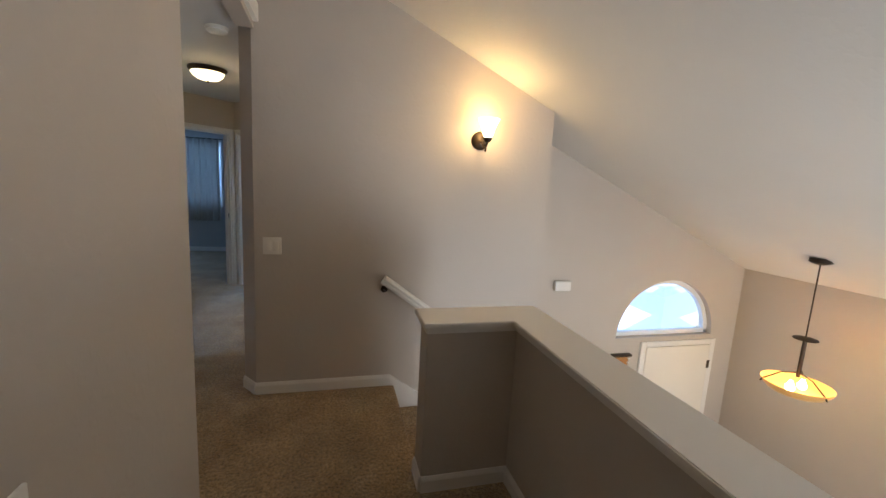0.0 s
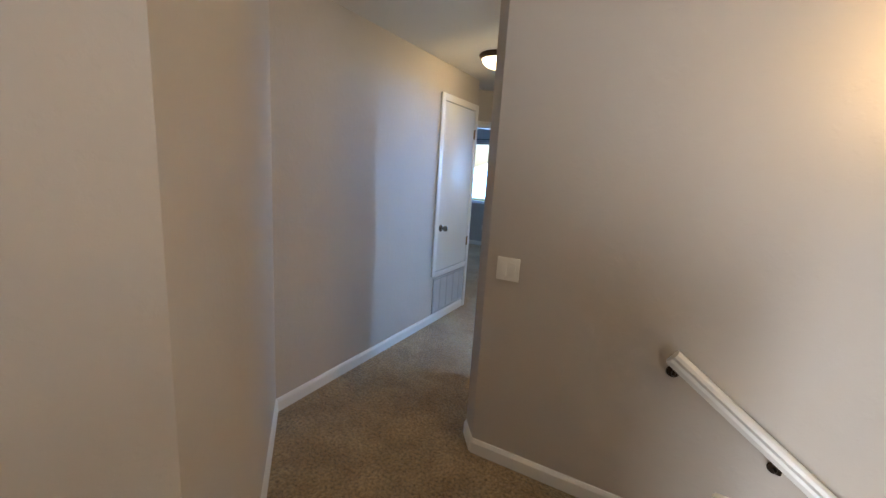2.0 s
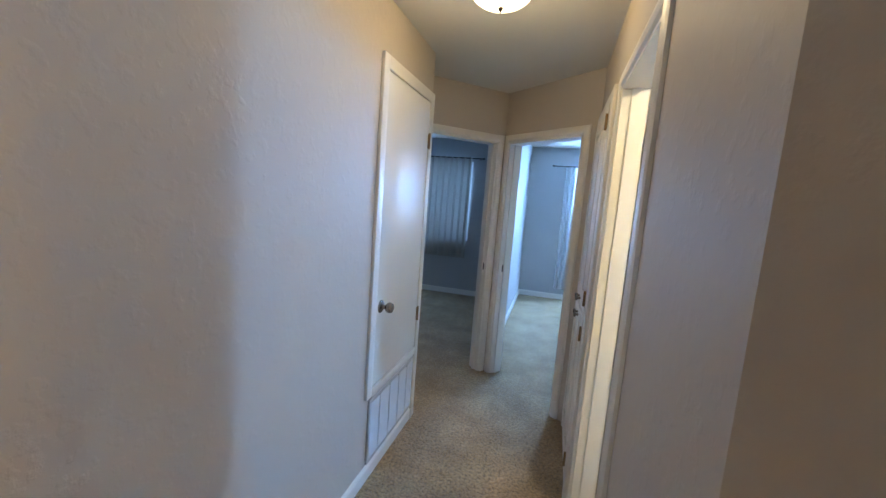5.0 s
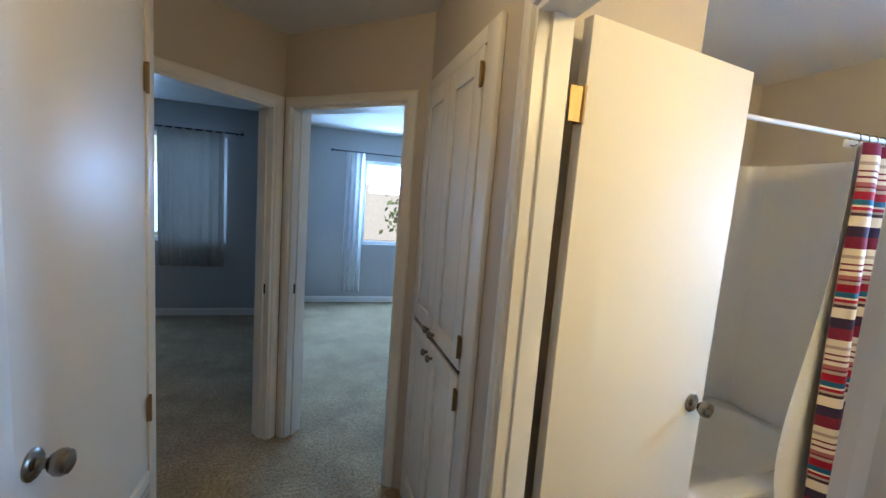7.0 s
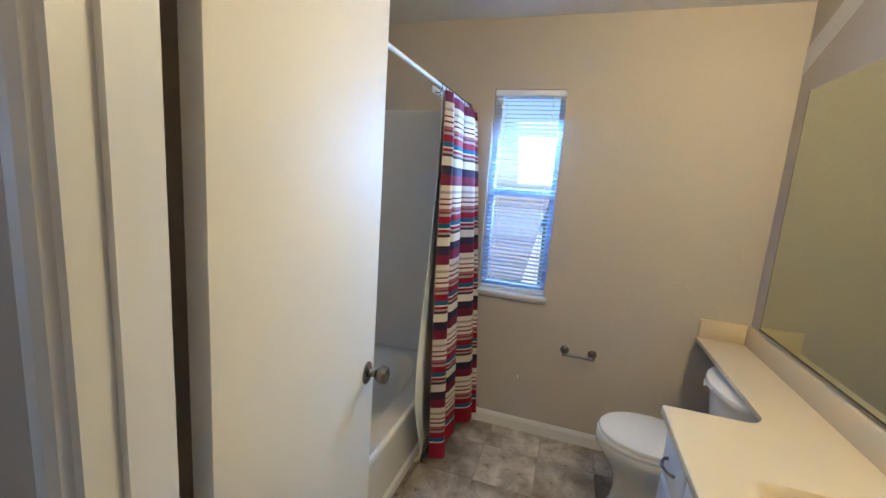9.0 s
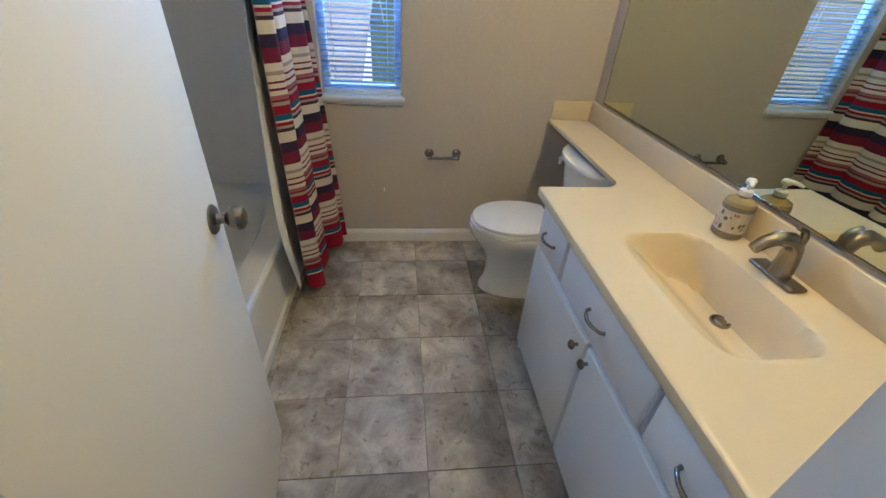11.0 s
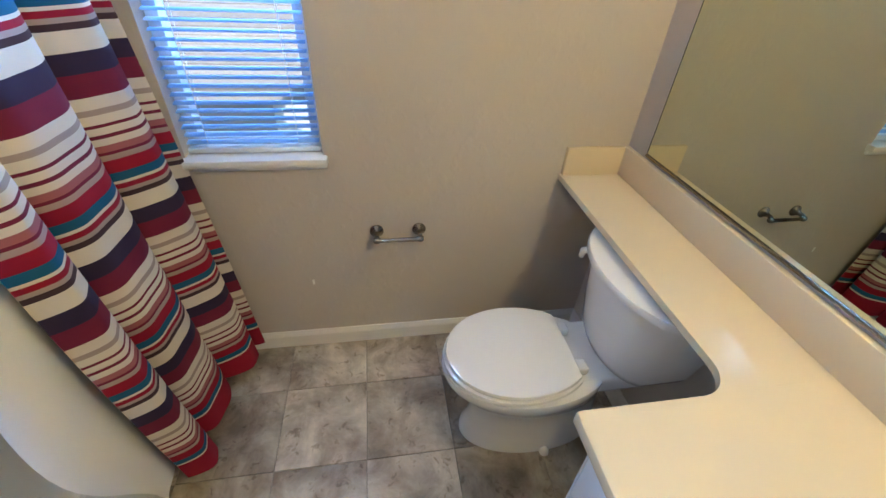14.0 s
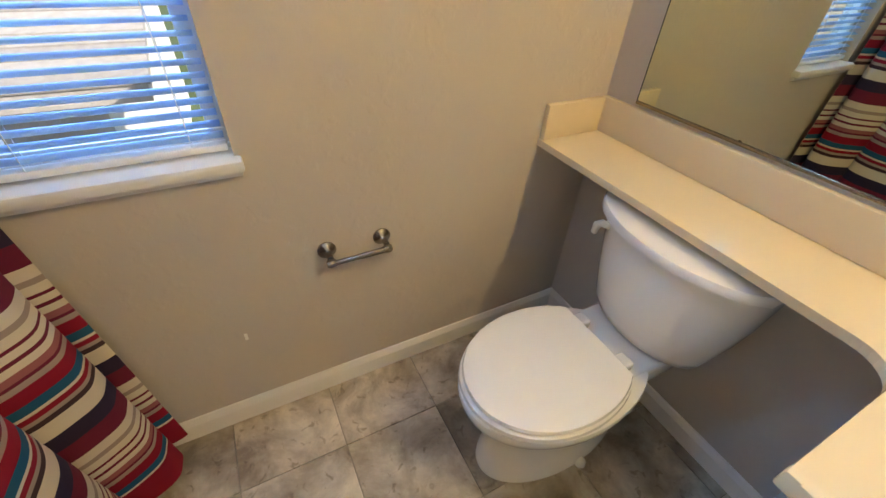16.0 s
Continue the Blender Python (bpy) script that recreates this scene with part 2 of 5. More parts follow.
def glass_material():
    m, nt, b = material("window_glass")
    b.inputs["Base Color"].default_value = (1, 1, 1, 1)
    b.inputs["Transmission Weight"].default_value, b.inputs["Roughness"].default_value, b.inputs["IOR"].default_value = 1.0, 0.0, 1.02
    return m


PAINT = wall_paint("wall_paint", (0.525, 0.465, 0.40))
PAINT_BLUE = wall_paint("bedroom_paint", (0.45, 0.45, 0.45))
CEIL = wall_paint("ceiling_paint", (0.74, 0.72, 0.68), 0.8)
TRIM = surface("trim_paint", (0.78, 0.75, 0.70), 0.35, vary=0.03, bump=0.05, bump_scale=40)
DOORP = surface("door_paint", (0.78, 0.73, 0.64), 0.60, vary=0.03, bump=0.10, bump_scale=14, spec=0.2)
SATIN = surface("closet_door_paint", (0.78, 0.75, 0.69), 0.43, vary=0.03, bump=0.06, bump_scale=9)
CAB = surface("cabinet_paint", (0.72, 0.73, 0.75), 0.35, vary=0.03, bump=0.05, bump_scale=40)
CARPET = carpet_material()
TILE = tile_material()
GROUT = surface("grout", (0.25, 0.215, 0.17), 0.85, vary=0.2, scale=20)
ACRYL = surface("tub_acrylic", (0.82, 0.80, 0.76), 0.26, vary=0.02)
PORC = surface("porcelain", (0.80, 0.78, 0.74), 0.12, vary=0.02, coat=0.3)
COUNTER = surface("cultured_marble", (0.71, 0.585, 0.39), 0.27, vary=0.05, scale=4, spec=0.35)
NICKEL = surface("brushed_nickel", (0.27, 0.24, 0.205), 0.27, 1.0, vary=0.1, scale=30)
BRONZE = surface("dark_bronze", (0.055, 0.038, 0.026), 0.4, 0.7, vary=0.25, scale=30)
BRASS = surface("aged_brass", (0.27, 0.18, 0.085), 0.4, 1.0, vary=0.2, scale=40)
BLACK = surface("black_metal", (0.02, 0.02, 0.02), 0.5, 0.4)
PLASTIC = surface("white_plastic", (0.80, 0.77, 0.71), 0.35, vary=0.02)
VINYL = surface("white_vinyl", (0.82, 0.83, 0.84), 0.4, vary=0.02)
MIRROR = surface("mirror_silver", (0.62, 0.66, 0.56), 0.005, 1.0, vary=0.0)
GLASS = glass_material()
SHADE_ON = glowing("lit_shade_glass", (1.0, 0.66, 0.30), 9.0)
BOWL_ON = glowing("lit_bowl_glass", (1.0, 0.76, 0.42), 3.2)
AMBER_ON = glowing("lit_amber_glass", (1.0, 0.55, 0.14), 0.10, (0.70, 0.42, 0.15))
BULB_ON = glowing("lit_bulb", (1.0, 0.80, 0.45), 14.0)
CLOTH = striped_cloth(0.378, 0.155)
LINER = thin_cloth("curtain_liner", (0.92, 0.90, 0.88), 0.03)
SHEER = thin_cloth("sheer_cloth", (0.80, 0.80, 0.80), 0.55)
DRAPE = thin_cloth("drape_cloth", (0.40, 0.37, 0.32), 0.07)
# White slats; the blue of the daylight on them is put into their colour
SLAT_DAYLIT = thin_cloth("daylit_blue_slat", (0.32, 0.50, 0.78), 0.22)
WOOD = surface("orange_wood", (0.42, 0.19, 0.06), 0.45, vary=0.25, scale=12)
SIDING = surface("siding_paint", (0.78, 0.76, 0.73), 0.7, vary=0.06, scale=5)
SHINGLE = surface("roof_shingle", (0.36, 0.35, 0.34), 0.9, vary=0.3, scale=14, bump=0.4, bump_scale=90, random_object=0.18)
CONCRETE = surface("concrete", (0.50, 0.49, 0.47), 0.9, vary=0.12, scale=3, bump=0.2, bump_scale=80)
GRASS = surface("lawn", (0.07, 0.10, 0.035), 0.95, vary=0.4, scale=2)
LEAF = surface("leaves", (0.10, 0.14, 0.06), 0.7, vary=0.4, scale=6)
BARK = surface("bark", (0.13, 0.09, 0.06), 0.9, vary=0.3, scale=20)
FENCE = surface("fence_wood", (0.34, 0.22, 0.12), 0.8, vary=0.25, scale=8)
GRILLE = surface("grille_paint", (0.50, 0.48, 0.46), 0.5, vary=0.05)
# Near-black colour standing in for shade in door gaps and behind louvres
GAP_SHADOW = surface("gap_shadow", (0.012, 0.01, 0.009), 0.9)
LABEL = surface("paper_label", (0.56, 0.49, 0.40), 0.6, vary=0.3, scale=60)
LABEL_BAND = surface("label_band", (0.20, 0.17, 0.12), 0.6, vary=0.3, scale=80)
LABEL_INK = surface("label_ink", (0.10, 0.13, 0.05), 0.6)
LABEL_PINK = surface("label_pink", (0.45, 0.16, 0.17), 0.6)
SOAP = surface("bottle_plastic", (0.58, 0.44, 0.22), 0.15, vary=0.05, transmission=0.3)


# ---- mesh helpers ----
def mesh_ob(name, bm, mat, smooth=False):
    me = bpy.data.meshes.new(name)
    bmesh.ops.recalc_face_normals(bm, faces=bm.faces)
    bm.to_mesh(me)
    bm.free()
    me.materials.append(mat)
    if smooth:
        for p in me.polygons:
            p.use_smooth = True
        me.set_sharp_from_angle(angle=radians(38))
    return new(name, me)


def part(name, bm, mat, parent, label="", smooth=True):
    ob = mesh_ob(name, bm, mat, smooth)
    ob.parent = parent
    m, top = Matrix.Identity(4), parent
    while top:
        m, top = top.matrix_basis @ m, top.parent
    ob.matrix_basis = m.inverted()
    if label:
        tagged(ob, label)
    return ob


def thing(name, at, label, category, group="", kind=""):
    ob = new(name)
    ob.location = at
    return tagged(ob, label, category, group, kind)


def box(x0, x1, y0, y1, z0, z1, bevel=0.0, bm=None, m=None, seg=2):
    """A box between the given bounds, with its edges rounded, in bm or a new bmesh."""
    own = bmesh.new()
    bmesh.ops.create_cube(own, size=1, matrix=Matrix.Translation(((x0 + x1) / 2, (y0 + y1) / 2, (z0 + z1) / 2)) @ Matrix.Diagonal((abs(x1 - x0), abs(y1 - y0), abs(z1 - z0), 1)))
    if bevel:
        bmesh.ops.bevel(own, geom=own.edges[:], offset=bevel, segments=seg, affect="EDGES", profile=0.5)
    return merge(own, bm, m)


def merge(own, bm=None, m=None):
    if m is not None:
        bmesh.ops.transform(own, matrix=m, verts=own.verts)
    if bm is None:
        return own
    tmp = bpy.data.meshes.new("tmp")
    own.to_mesh(tmp)
    own.free()
    bm.from_mesh(tmp)
    bpy.data.meshes.remove(tmp)
    return bm


def lathe(profile, n=32, bm=None, m=None):
    """A turned body round the z axis from (radius, height) pairs."""
    own = bmesh.new()
    rings = []
    for r, z in profile:
        if r < 1e-5:
            rings.append([own.verts.new((0, 0, z))])
        else:
            rings.append([own.verts.new((r * math.cos(2 * math.pi * k / n), r * math.sin(2 * math.pi * k / n), z)) for k in range(n)])
    for a, b in zip(rings, rings[1:]):
        for k in range(n):
            j = (k + 1) % n
            if len(a) == 1 and len(b) > 1:
                own.faces.new((a[0], b[k], b[j]))
            elif len(b) == 1 and len(a) > 1:
                own.faces.new((a[k], a[j], b[0]))
            elif len(a) > 1:
                own.faces.new((a[k], a[j], b[j], b[k]))
    return merge(own, bm, m)


def tube(points, radius, n=12, bm=None, m=None):
    """A round bar along the points; radius: one number or one for each point."""
    own = bmesh.new()
    pts = [Vector(p) for p in points]
    rad = radius if isinstance(radius, (list, tuple)) else [radius] * len(pts)
    rings = []
    side = None
    for k, p in enumerate(pts):
        d = (pts[min(k + 1, len(pts) - 1)] - pts[max(k - 1, 0)]).normalized()
        if side is None:
            side = d.orthogonal().normalized()
        side = (side - d * side.dot(d)).normalized()
        up = d.cross(side)
        rings.append([own.verts.new(p + (side * math.cos(2 * math.pi * j / n) + up * math.sin(2 * math.pi * j / n)) * rad[k]) for j in range(n)])
    for a, b in zip(rings, rings[1:]):
        for j in range(n):
            own.faces.new((a[j], a[(j + 1) % n], b[(j + 1) % n], b[j]))
    own.faces.new(rings[0][::-1])
    own.faces.new(rings[-1])
    return merge(own, bm, m)


def prism(outline, z0, z1, bm=None, m=None, bevel=0.0):
    """An upright body over a flat outline of (x, y)."""
    own = bmesh.new()
    f = own.faces.new([own.verts.new((x, y, z0)) for x, y in outline])
    up = bmesh.ops.extrude_face_region(own, geom=[f])
    bmesh.ops.translate(own, vec=(0, 0, z1 - z0), verts=[v for v in up["geom"] if isinstance(v, bmesh.types.BMVert)])
    if bevel:
        bmesh.ops.bevel(own, geom=own.edges[:], offset=bevel, segments=2, affect="EDGES")
    return merge(own, bm, m)


def along(p0, p1):
    """The frame of a run: x along it, y to its left, z up, from p0."""
    d = Vector((p1[0] - p0[0], p1[1] - p0[1], 0))
    ang = math.atan2(d.y, d.x)
    return Matrix.Translation((p0[0], p0[1], 0)) @ Matrix.Rotation(ang, 4, "Z"), d.length


def vault(x):
    return 3.004 - 0.454 * x


def wall(name, p0, p1, th, z0, z1, holes=(), mat=None, sloped=False, label="greige painted plaster wall"):
    """A wall whose room face runs from p0 to p1, th thick to its left, with openings (s0, s1, z0, z1) through it."""
    m, length = along(p0, p1)
    ss = sorted({0.0, length, *[s for h in holes for s in h[:2]]})
    zs = sorted({z0, z1, *[z for h in holes for z in h[2:]]})
    full = {}
    for i in range(len(ss) - 1):
        for j in range(len(zs) - 1):
            cs, cz = (ss[i] + ss[i + 1]) / 2, (zs[j] + zs[j + 1]) / 2
            full[i, j] = not any(h[0] < cs < h[1] and h[2] < cz < h[3] for h in holes)
    bm = bmesh.new()
    cache = {}

    def v(i, d, j):
        if (i, d, j) not in cache:
            cache[i, d, j] = bm.verts.new((ss[i], d * th, zs[j]))
        return cache[i, d, j]

    for (i, j), on in full.items():
        if not on:
            continue
        bm.faces.new((v(i, 0, j), v(i + 1, 0, j), v(i + 1, 0, j + 1), v(i, 0, j + 1)))
        bm.faces.new((v(i, 1, j), v(i, 1, j + 1), v(i + 1, 1, j + 1), v(i + 1, 1, j)))
        if not full.get((i - 1, j)):
            bm.faces.new((v(i, 0, j), v(i, 0, j + 1), v(i, 1, j + 1), v(i, 1, j)))
        if not full.get((i + 1, j)):
            bm.faces.new((v(i + 1, 0, j), v(i + 1, 1, j), v(i + 1, 1, j + 1), v(i + 1, 0, j + 1)))
        if not full.get((i, j - 1)):
            bm.faces.new((v(i, 0, j), v(i, 1, j), v(i + 1, 1, j), v(i + 1, 0, j)))
        if not full.get((i, j + 1)):
            bm.faces.new((v(i, 0, j + 1), v(i + 1, 0, j + 1), v(i + 1, 1, j + 1), v(i, 1, j + 1)))
    bmesh.ops.transform(bm, matrix=m, verts=bm.verts)
    if sloped:
        for vert in bm.verts:
            vert.co.z = min(vert.co.z, vault(vert.co.x) + 0.03)
    return tagged(mesh_ob(name, bm, mat or PAINT), label, "wall", kind="structure")


def run(name, p0, p1, z0, profile, mat, label, start=0.0, end=None, category="baseboard"):
    """A moulding with the (out, up) profile along the room face from p0 to p1 (the room is to the right)."""
    m, length = along(p0, p1)
    end = length if end is None else end
    bm = bmesh.new()
    a = [bm.verts.new((start, -o, z0 + u)) for o, u in profile]
    b = [bm.verts.new((end, -o, z0 + u)) for o, u in profile]
    n = len(profile)
    for k in range(n):
        bm.faces.new((a[k], a[(k + 1) % n], b[(k + 1) % n], b[k]))
    bm.faces.new(a[::-1])
    bm.faces.new(b)
    bmesh.ops.transform(bm, matrix=m, verts=bm.verts)
    return tagged(mesh_ob(name, bm, mat), label, category, kind="structure")


BASE = [(0, 0), (0.014, 0), (0.014, 0.062), (0.010, 0.072), (0.005, 0.082), (0, 0.084)]


def base_run(p0, p1, start=0.0, end=None, z=0.0):
    return run("baseboard", p0, p1, z, BASE, TRIM, "white painted moulded baseboard along the wall", start, end)


def casing(name, p0, p1, s0, s1, top, label, width=0.062, z0=0.0, out=0.018, side=1, jamb=0.12):
    """The casing round an opening in the wall p0-p1 with the jamb lining through it: two legs and a head."""
    m, length = along(p0, p1)
    root = thing(name, m @ Vector(((s0 + s1) / 2, 0, z0)), label, "door frame", kind="structure")
    prof = [(0.0, 0.0), (0.006, out * 0.75), (0.020, out), (0.044, out * 0.8), (width - 0.006, out * 0.55), (width, 0.0)]

    def leg(s_in, direction, nm):
        bm = bmesh.new()
        lo = [bm.verts.new((s_in + direction * w, -o - 0.0005, z0)) for w, o in prof]
        hi = [bm.verts.new((s_in + direction * w, -o - 0.0005, top + w)) for w, o in prof]
        n = len(prof)
        for k in range(n):
            bm.faces.new((lo[k], lo[(k + 1) % n], hi[(k + 1) % n], hi[k]))
        bm.faces.new(lo)
        bm.faces.new(hi)
        bmesh.ops.transform(bm, matrix=m, verts=bm.verts)
        part(nm, bm, TRIM, root, smooth=False)

    leg(s0, -1, "casing_leg")
    leg(s1, 1, "casing_leg")
    bm = bmesh.new()
    a = [bm.verts.new((s0 - w, -o - 0.0005, top + w)) for w, o in prof]
    b = [bm.verts.new((s1 + w, -o - 0.0005, top + w)) for w, o in prof]
    n = len(prof)
    for k in range(n):
        bm.faces.new((a[k], a[(k + 1) % n], b[(k + 1) % n], b[k]))
    bm.faces.new(a)
    bm.faces.new(b)
    bmesh.ops.transform(bm, matrix=m, verts=bm.verts)
    part("casing_head", bm, TRIM, root, smooth=False)
    if jamb:
        t = 0.012
        for a0, a1 in ((s0 - 0.002, s0 + t), (s1 - t, s1 + 0.002)):
            part("jamb", box(a0, a1, -0.004, jamb + 0.004, z0, top, m=m), TRIM, root, smooth=False)
        part("head_jamb", box(s0 + t, s1 - t, -0.004, jamb + 0.004, top - t, top + 0.002, m=m), TRIM, root, smooth=False)
        for a0, a1 in ((s0 + t, s0 + t + 0.011), (s1 - t - 0.011, s1 - t)):
            part("door_stop", box(a0, a1, jamb * 0.35, jamb * 0.35 + 0.035, z0, top - t, m=m), TRIM, root, smooth=False)
    return root


def hinge(parent, m, mat, label="", h=0.09, leaf=0.03):
    """A butt hinge: two leaves and a knuckle, in the frame m (z up, y out of the wall)."""
    bm = box(-leaf, -0.002, -0.002, 0.002, -h / 2, h / 2, 0.0008, m=m)
    box(0.002, leaf, -0.002, 0.002, -h / 2, h / 2, 0.0008, bm=bm, m=m)
    tube([(0, 0.004, -h / 2 - 0.004), (0, 0.004, h / 2 + 0.004)], 0.0055, 10, bm, m)
    return part("hinge", bm, mat, parent, label)


def door_knob(parent, m, mat, label="round metal door knob"):
    """A rosette, neck and ball along +z of m."""
    bm = lathe([(0, 0), (0.034, 0), (0.034, 0.004), (0.029, 0.009), (0.014, 0.012), (0.011, 0.018), (0.011, 0.028), (0.020, 0.034), (0.0275, 0.045), (0.0285, 0.055),
                (0.024, 0.066), (0.012, 0.072), (0, 0.073)], 28, m=m)
    return part("knob", bm, mat, parent, label)


# ---- structure ----
CORNER = (-0.925, 6.24)
Z_LOW, Z_CEIL = -2.2, 2.44
WALL_END = 1.978  # corner where the stair wall turns towards the entry
HALL_L, HALL_R = -1.28, -0.225
LAND_X = -0.03  # landing wall
NEAR_K, NEAR_L = (LAND_X, 1.515), (HALL_L, 2.70)
BD1_W, BD2_E = (-1.5875, 5.5775), (HALL_R, 5.57)

bm = bmesh.new()
for x0, x1, y0, y1 in ((-1.9, 1.40, -1.7, 1.95), (-1.9, 0.82, 1.95, 3.10), (-1.9, -0.195, 3.10, 4.9), (-4.3, -0.195, 4.9, 9.1), (-1.02, -0.195, 9.1, 9.7), (-0.195, 2.06, 5.66, 9.7)):
    box(x0, x1, y0, y1, -0.25, 0.0, bm=bm)
tube([(0.82, 2.092, -0.016), (0.82, 3.048, -0.016)], 0.0158, 16, bm)
tagged(mesh_ob("floor", bm, CARPET), "worn tan cut-pile carpet over the landing and hall", "carpet", kind="structure")
tagged(mesh_ob("floor_lower", box(-0.2, 5.4, -1.8, 3.8, Z_LOW - 0.2, Z_LOW), CARPET), "tan carpet on the lower floor", "floor", kind="structure")

wall("wall_stair", (-0.13, 3.05), (WALL_END, 3.05), 0.12, Z_LOW, 3.2, sloped=True)
wall("wall_chamfer", (HALL_R, 3.175), (-0.13, 3.05), 0.10, 0, Z_CEIL)
wall("wall_hall_east", (HALL_R, 5.66), (HALL_R, 3.175), 0.095, 0, Z_CEIL, [(5.66 - 4.56, 5.66 - 3.836, -0.01, 2.05)])
L2 = math.dist(CORNER, BD2_E)
L1 = math.dist(BD1_W, CORNER)
wall("wall_bedroom_two_door", CORNER, BD2_E, 0.12, 0, Z_CEIL, [(0.07, 0.84, -0.01, 2.03)])
wall("wall_bedroom_one_door", BD1_W, CORNER, 0.12, 0, Z_CEIL, [(L1 - 0.84, L1 - 0.07, -0.01, 2.03)])
wall("wall_hall_return", (HALL_L, 5.27), BD1_W, 0.09, 0, Z_CEIL)
wall("wall_hall_west", NEAR_L, (HALL_L, 5.27), 0.12, 0, Z_CEIL)
wall("wall_angled", NEAR_K, NEAR_L, 0.10, 0, Z_CEIL)
wall("wall_landing_west", (LAND_X, -1.6), NEAR_K, 0.12, 0, 3.2, sloped=True)
wall("wall_header", (-0.075, 1.515), (-0.115, 3.05), 0.10, 2.40, 3.2, sloped=True)
wall("wall_back", (4.923, -1.6), (LAND_X, -1.6), 0.14, Z_LOW, 3.2, [(0.533, 2.533, -1.2, 0.6)], sloped=True)
wall("wall_entry_east", (4.923, 3.70), (4.923, -1.6), 0.14, Z_LOW, 0.80)
wall("wall_bath_east", (1.945, 9.67), (1.945, 3.84), 0.115, Z_LOW, 2.5, [(9.67 - 4.622, 9.67 - 4.218, 0.868, 2.062)])
wall("wall_bath_corner", (1.945, 3.84), (1.945, 3.1685), WALL_END - 1.945, Z_LOW, 2.5, label="short painted wall between the bathroom and the entry")
wall("wall_mirror_top", (1.0, 3.10), (1.944, 3.10), 0.0695, 2.10, 2.5, label="painted wall above the mirror")
wall("wall_tub_back", (-0.13, 5.60), (1.945, 5.60), 0.15, 0, Z_CEIL)
wall("wall_tub_end", (0.42, 4.675), (0.42, 5.60), 0.10, 0, Z_CEIL)
wall("wall_bath_side", (-0.13, 4.675), (0.3195, 4.675), 0.08, 0, Z_CEIL)
wall("wall_partition", (-0.925, 6.42), (-0.925, 9.55), 0.10, 0, Z_CEIL, mat=PAINT_BLUE)
wall("wall_bedroom_two_north", (-0.925, 9.55), (1.945, 9.55), 0.14, 0, Z_CEIL, [(0.81, 2.175, 0.855, 2.06)], mat=PAINT_BLUE, label="blue-grey painted bedroom wall")
wall("wall_bedroom_one_north", (-4.2, 8.94), (-1.025, 8.94), 0.14, 0, Z_CEIL, [(1.05, 2.45, 0.87, 2.10)], mat=PAINT_BLUE, label="blue-grey painted bedroom wall")
wall("wall_bedroom_one_west", (-4.2, 5.0), (-4.2, 8.94), 0.12, 0, Z_CEIL, mat=PAINT_BLUE)
wall("wall_bedroom_one_south", (-1.4, 5.0), (-4.2, 5.0), 0.12, 0, Z_CEIL, mat=PAINT_BLUE)
wall("wall_under_landing", (1.41, 2.09), (1.41, -1.6), 0.16, Z_LOW, -0.25)

# Entry wall with the half-round window
ARCH_X, ARCH_R, ARCH_Z = 3.94, 0.637, 0.0


def entry_wall():
    bm = bmesh.new()
    y0, y1, x0, x1 = 3.70, 3.84, WALL_END, 5.06

    def prism_xz(pts):
        a = [bm.verts.new((x, y0, z)) for x, z in pts]
        b = [bm.verts.new((x, y1, z)) for x, z in pts]
        for k in range(len(pts)):
            j = (k + 1) % len(pts)
            bm.faces.new((a[k], a[j], b[j], b[k]))
        bm.faces.new(a)
        bm.faces.new(b)

    top = lambda x: vault(x) + 0.03
    n = 28
    arc = [(ARCH_X - ARCH_R * math.cos(math.pi * k / n), ARCH_Z + ARCH_R * math.sin(math.pi * k / n)) for k in range(n + 1)]
    prism_xz([(x0, Z_LOW), (x1, Z_LOW), (x1, ARCH_Z), (x0, ARCH_Z)])
    prism_xz([(x0, ARCH_Z), *arc, (x1, ARCH_Z), (x1, top(x1)), (x0, top(x0))])
    return tagged(mesh_ob("wall_entry", bm, PAINT), "greige entry wall with a half-round window opening", "wall", kind="structure")


entry_wall()

# Half wall round the stairwell, with its white cap
bm = prism([(0.815, 1.935), (1.27, 1.935), (1.27, -1.6), (1.41, -1.6), (1.41, 2.09), (0.815, 2.09)], -0.25, 0.84)
tagged(mesh_ob("wall_half", bm, PAINT), "low greige half wall guarding the stairwell", "half wall", kind="structure")
cap = thing("half_wall_cap", (1.39, 0.4, 0.835), "white painted wooden cap on the half wall", "wall cap", kind="structure")


def cap_outline(o):
    return [(0.815 - o * 0.62, 1.935 - o), (1.27 - o, 1.935 - o), (1.27 - o, -1.6), (1.41 + o, -1.6), (1.41 + o, 2.09 + o), (0.815 - o * 0.62, 2.09 + o)]


part("cap_board", prism(cap_outline(0.045), 0.862, 0.887, bevel=0.004), TRIM, cap, smooth=False)
part("cap_moulding", prism(cap_outline(0.016), 0.828, 0.862, bevel=0.003), TRIM, cap, smooth=False)

# Ceilings
bm = bmesh.new()
box(-4.3, -0.085, 1.40, 9.7, Z_CEIL, Z_CEIL + 0.1, bm=bm)
box(-0.085, 2.06, 3.172, 9.7, Z_CEIL, Z_CEIL + 0.1, bm=bm)
tagged(mesh_ob("ceiling_flat", bm, CEIL), "flat off-white textured ceiling", "ceiling", kind="structure")
bm = bmesh.new()
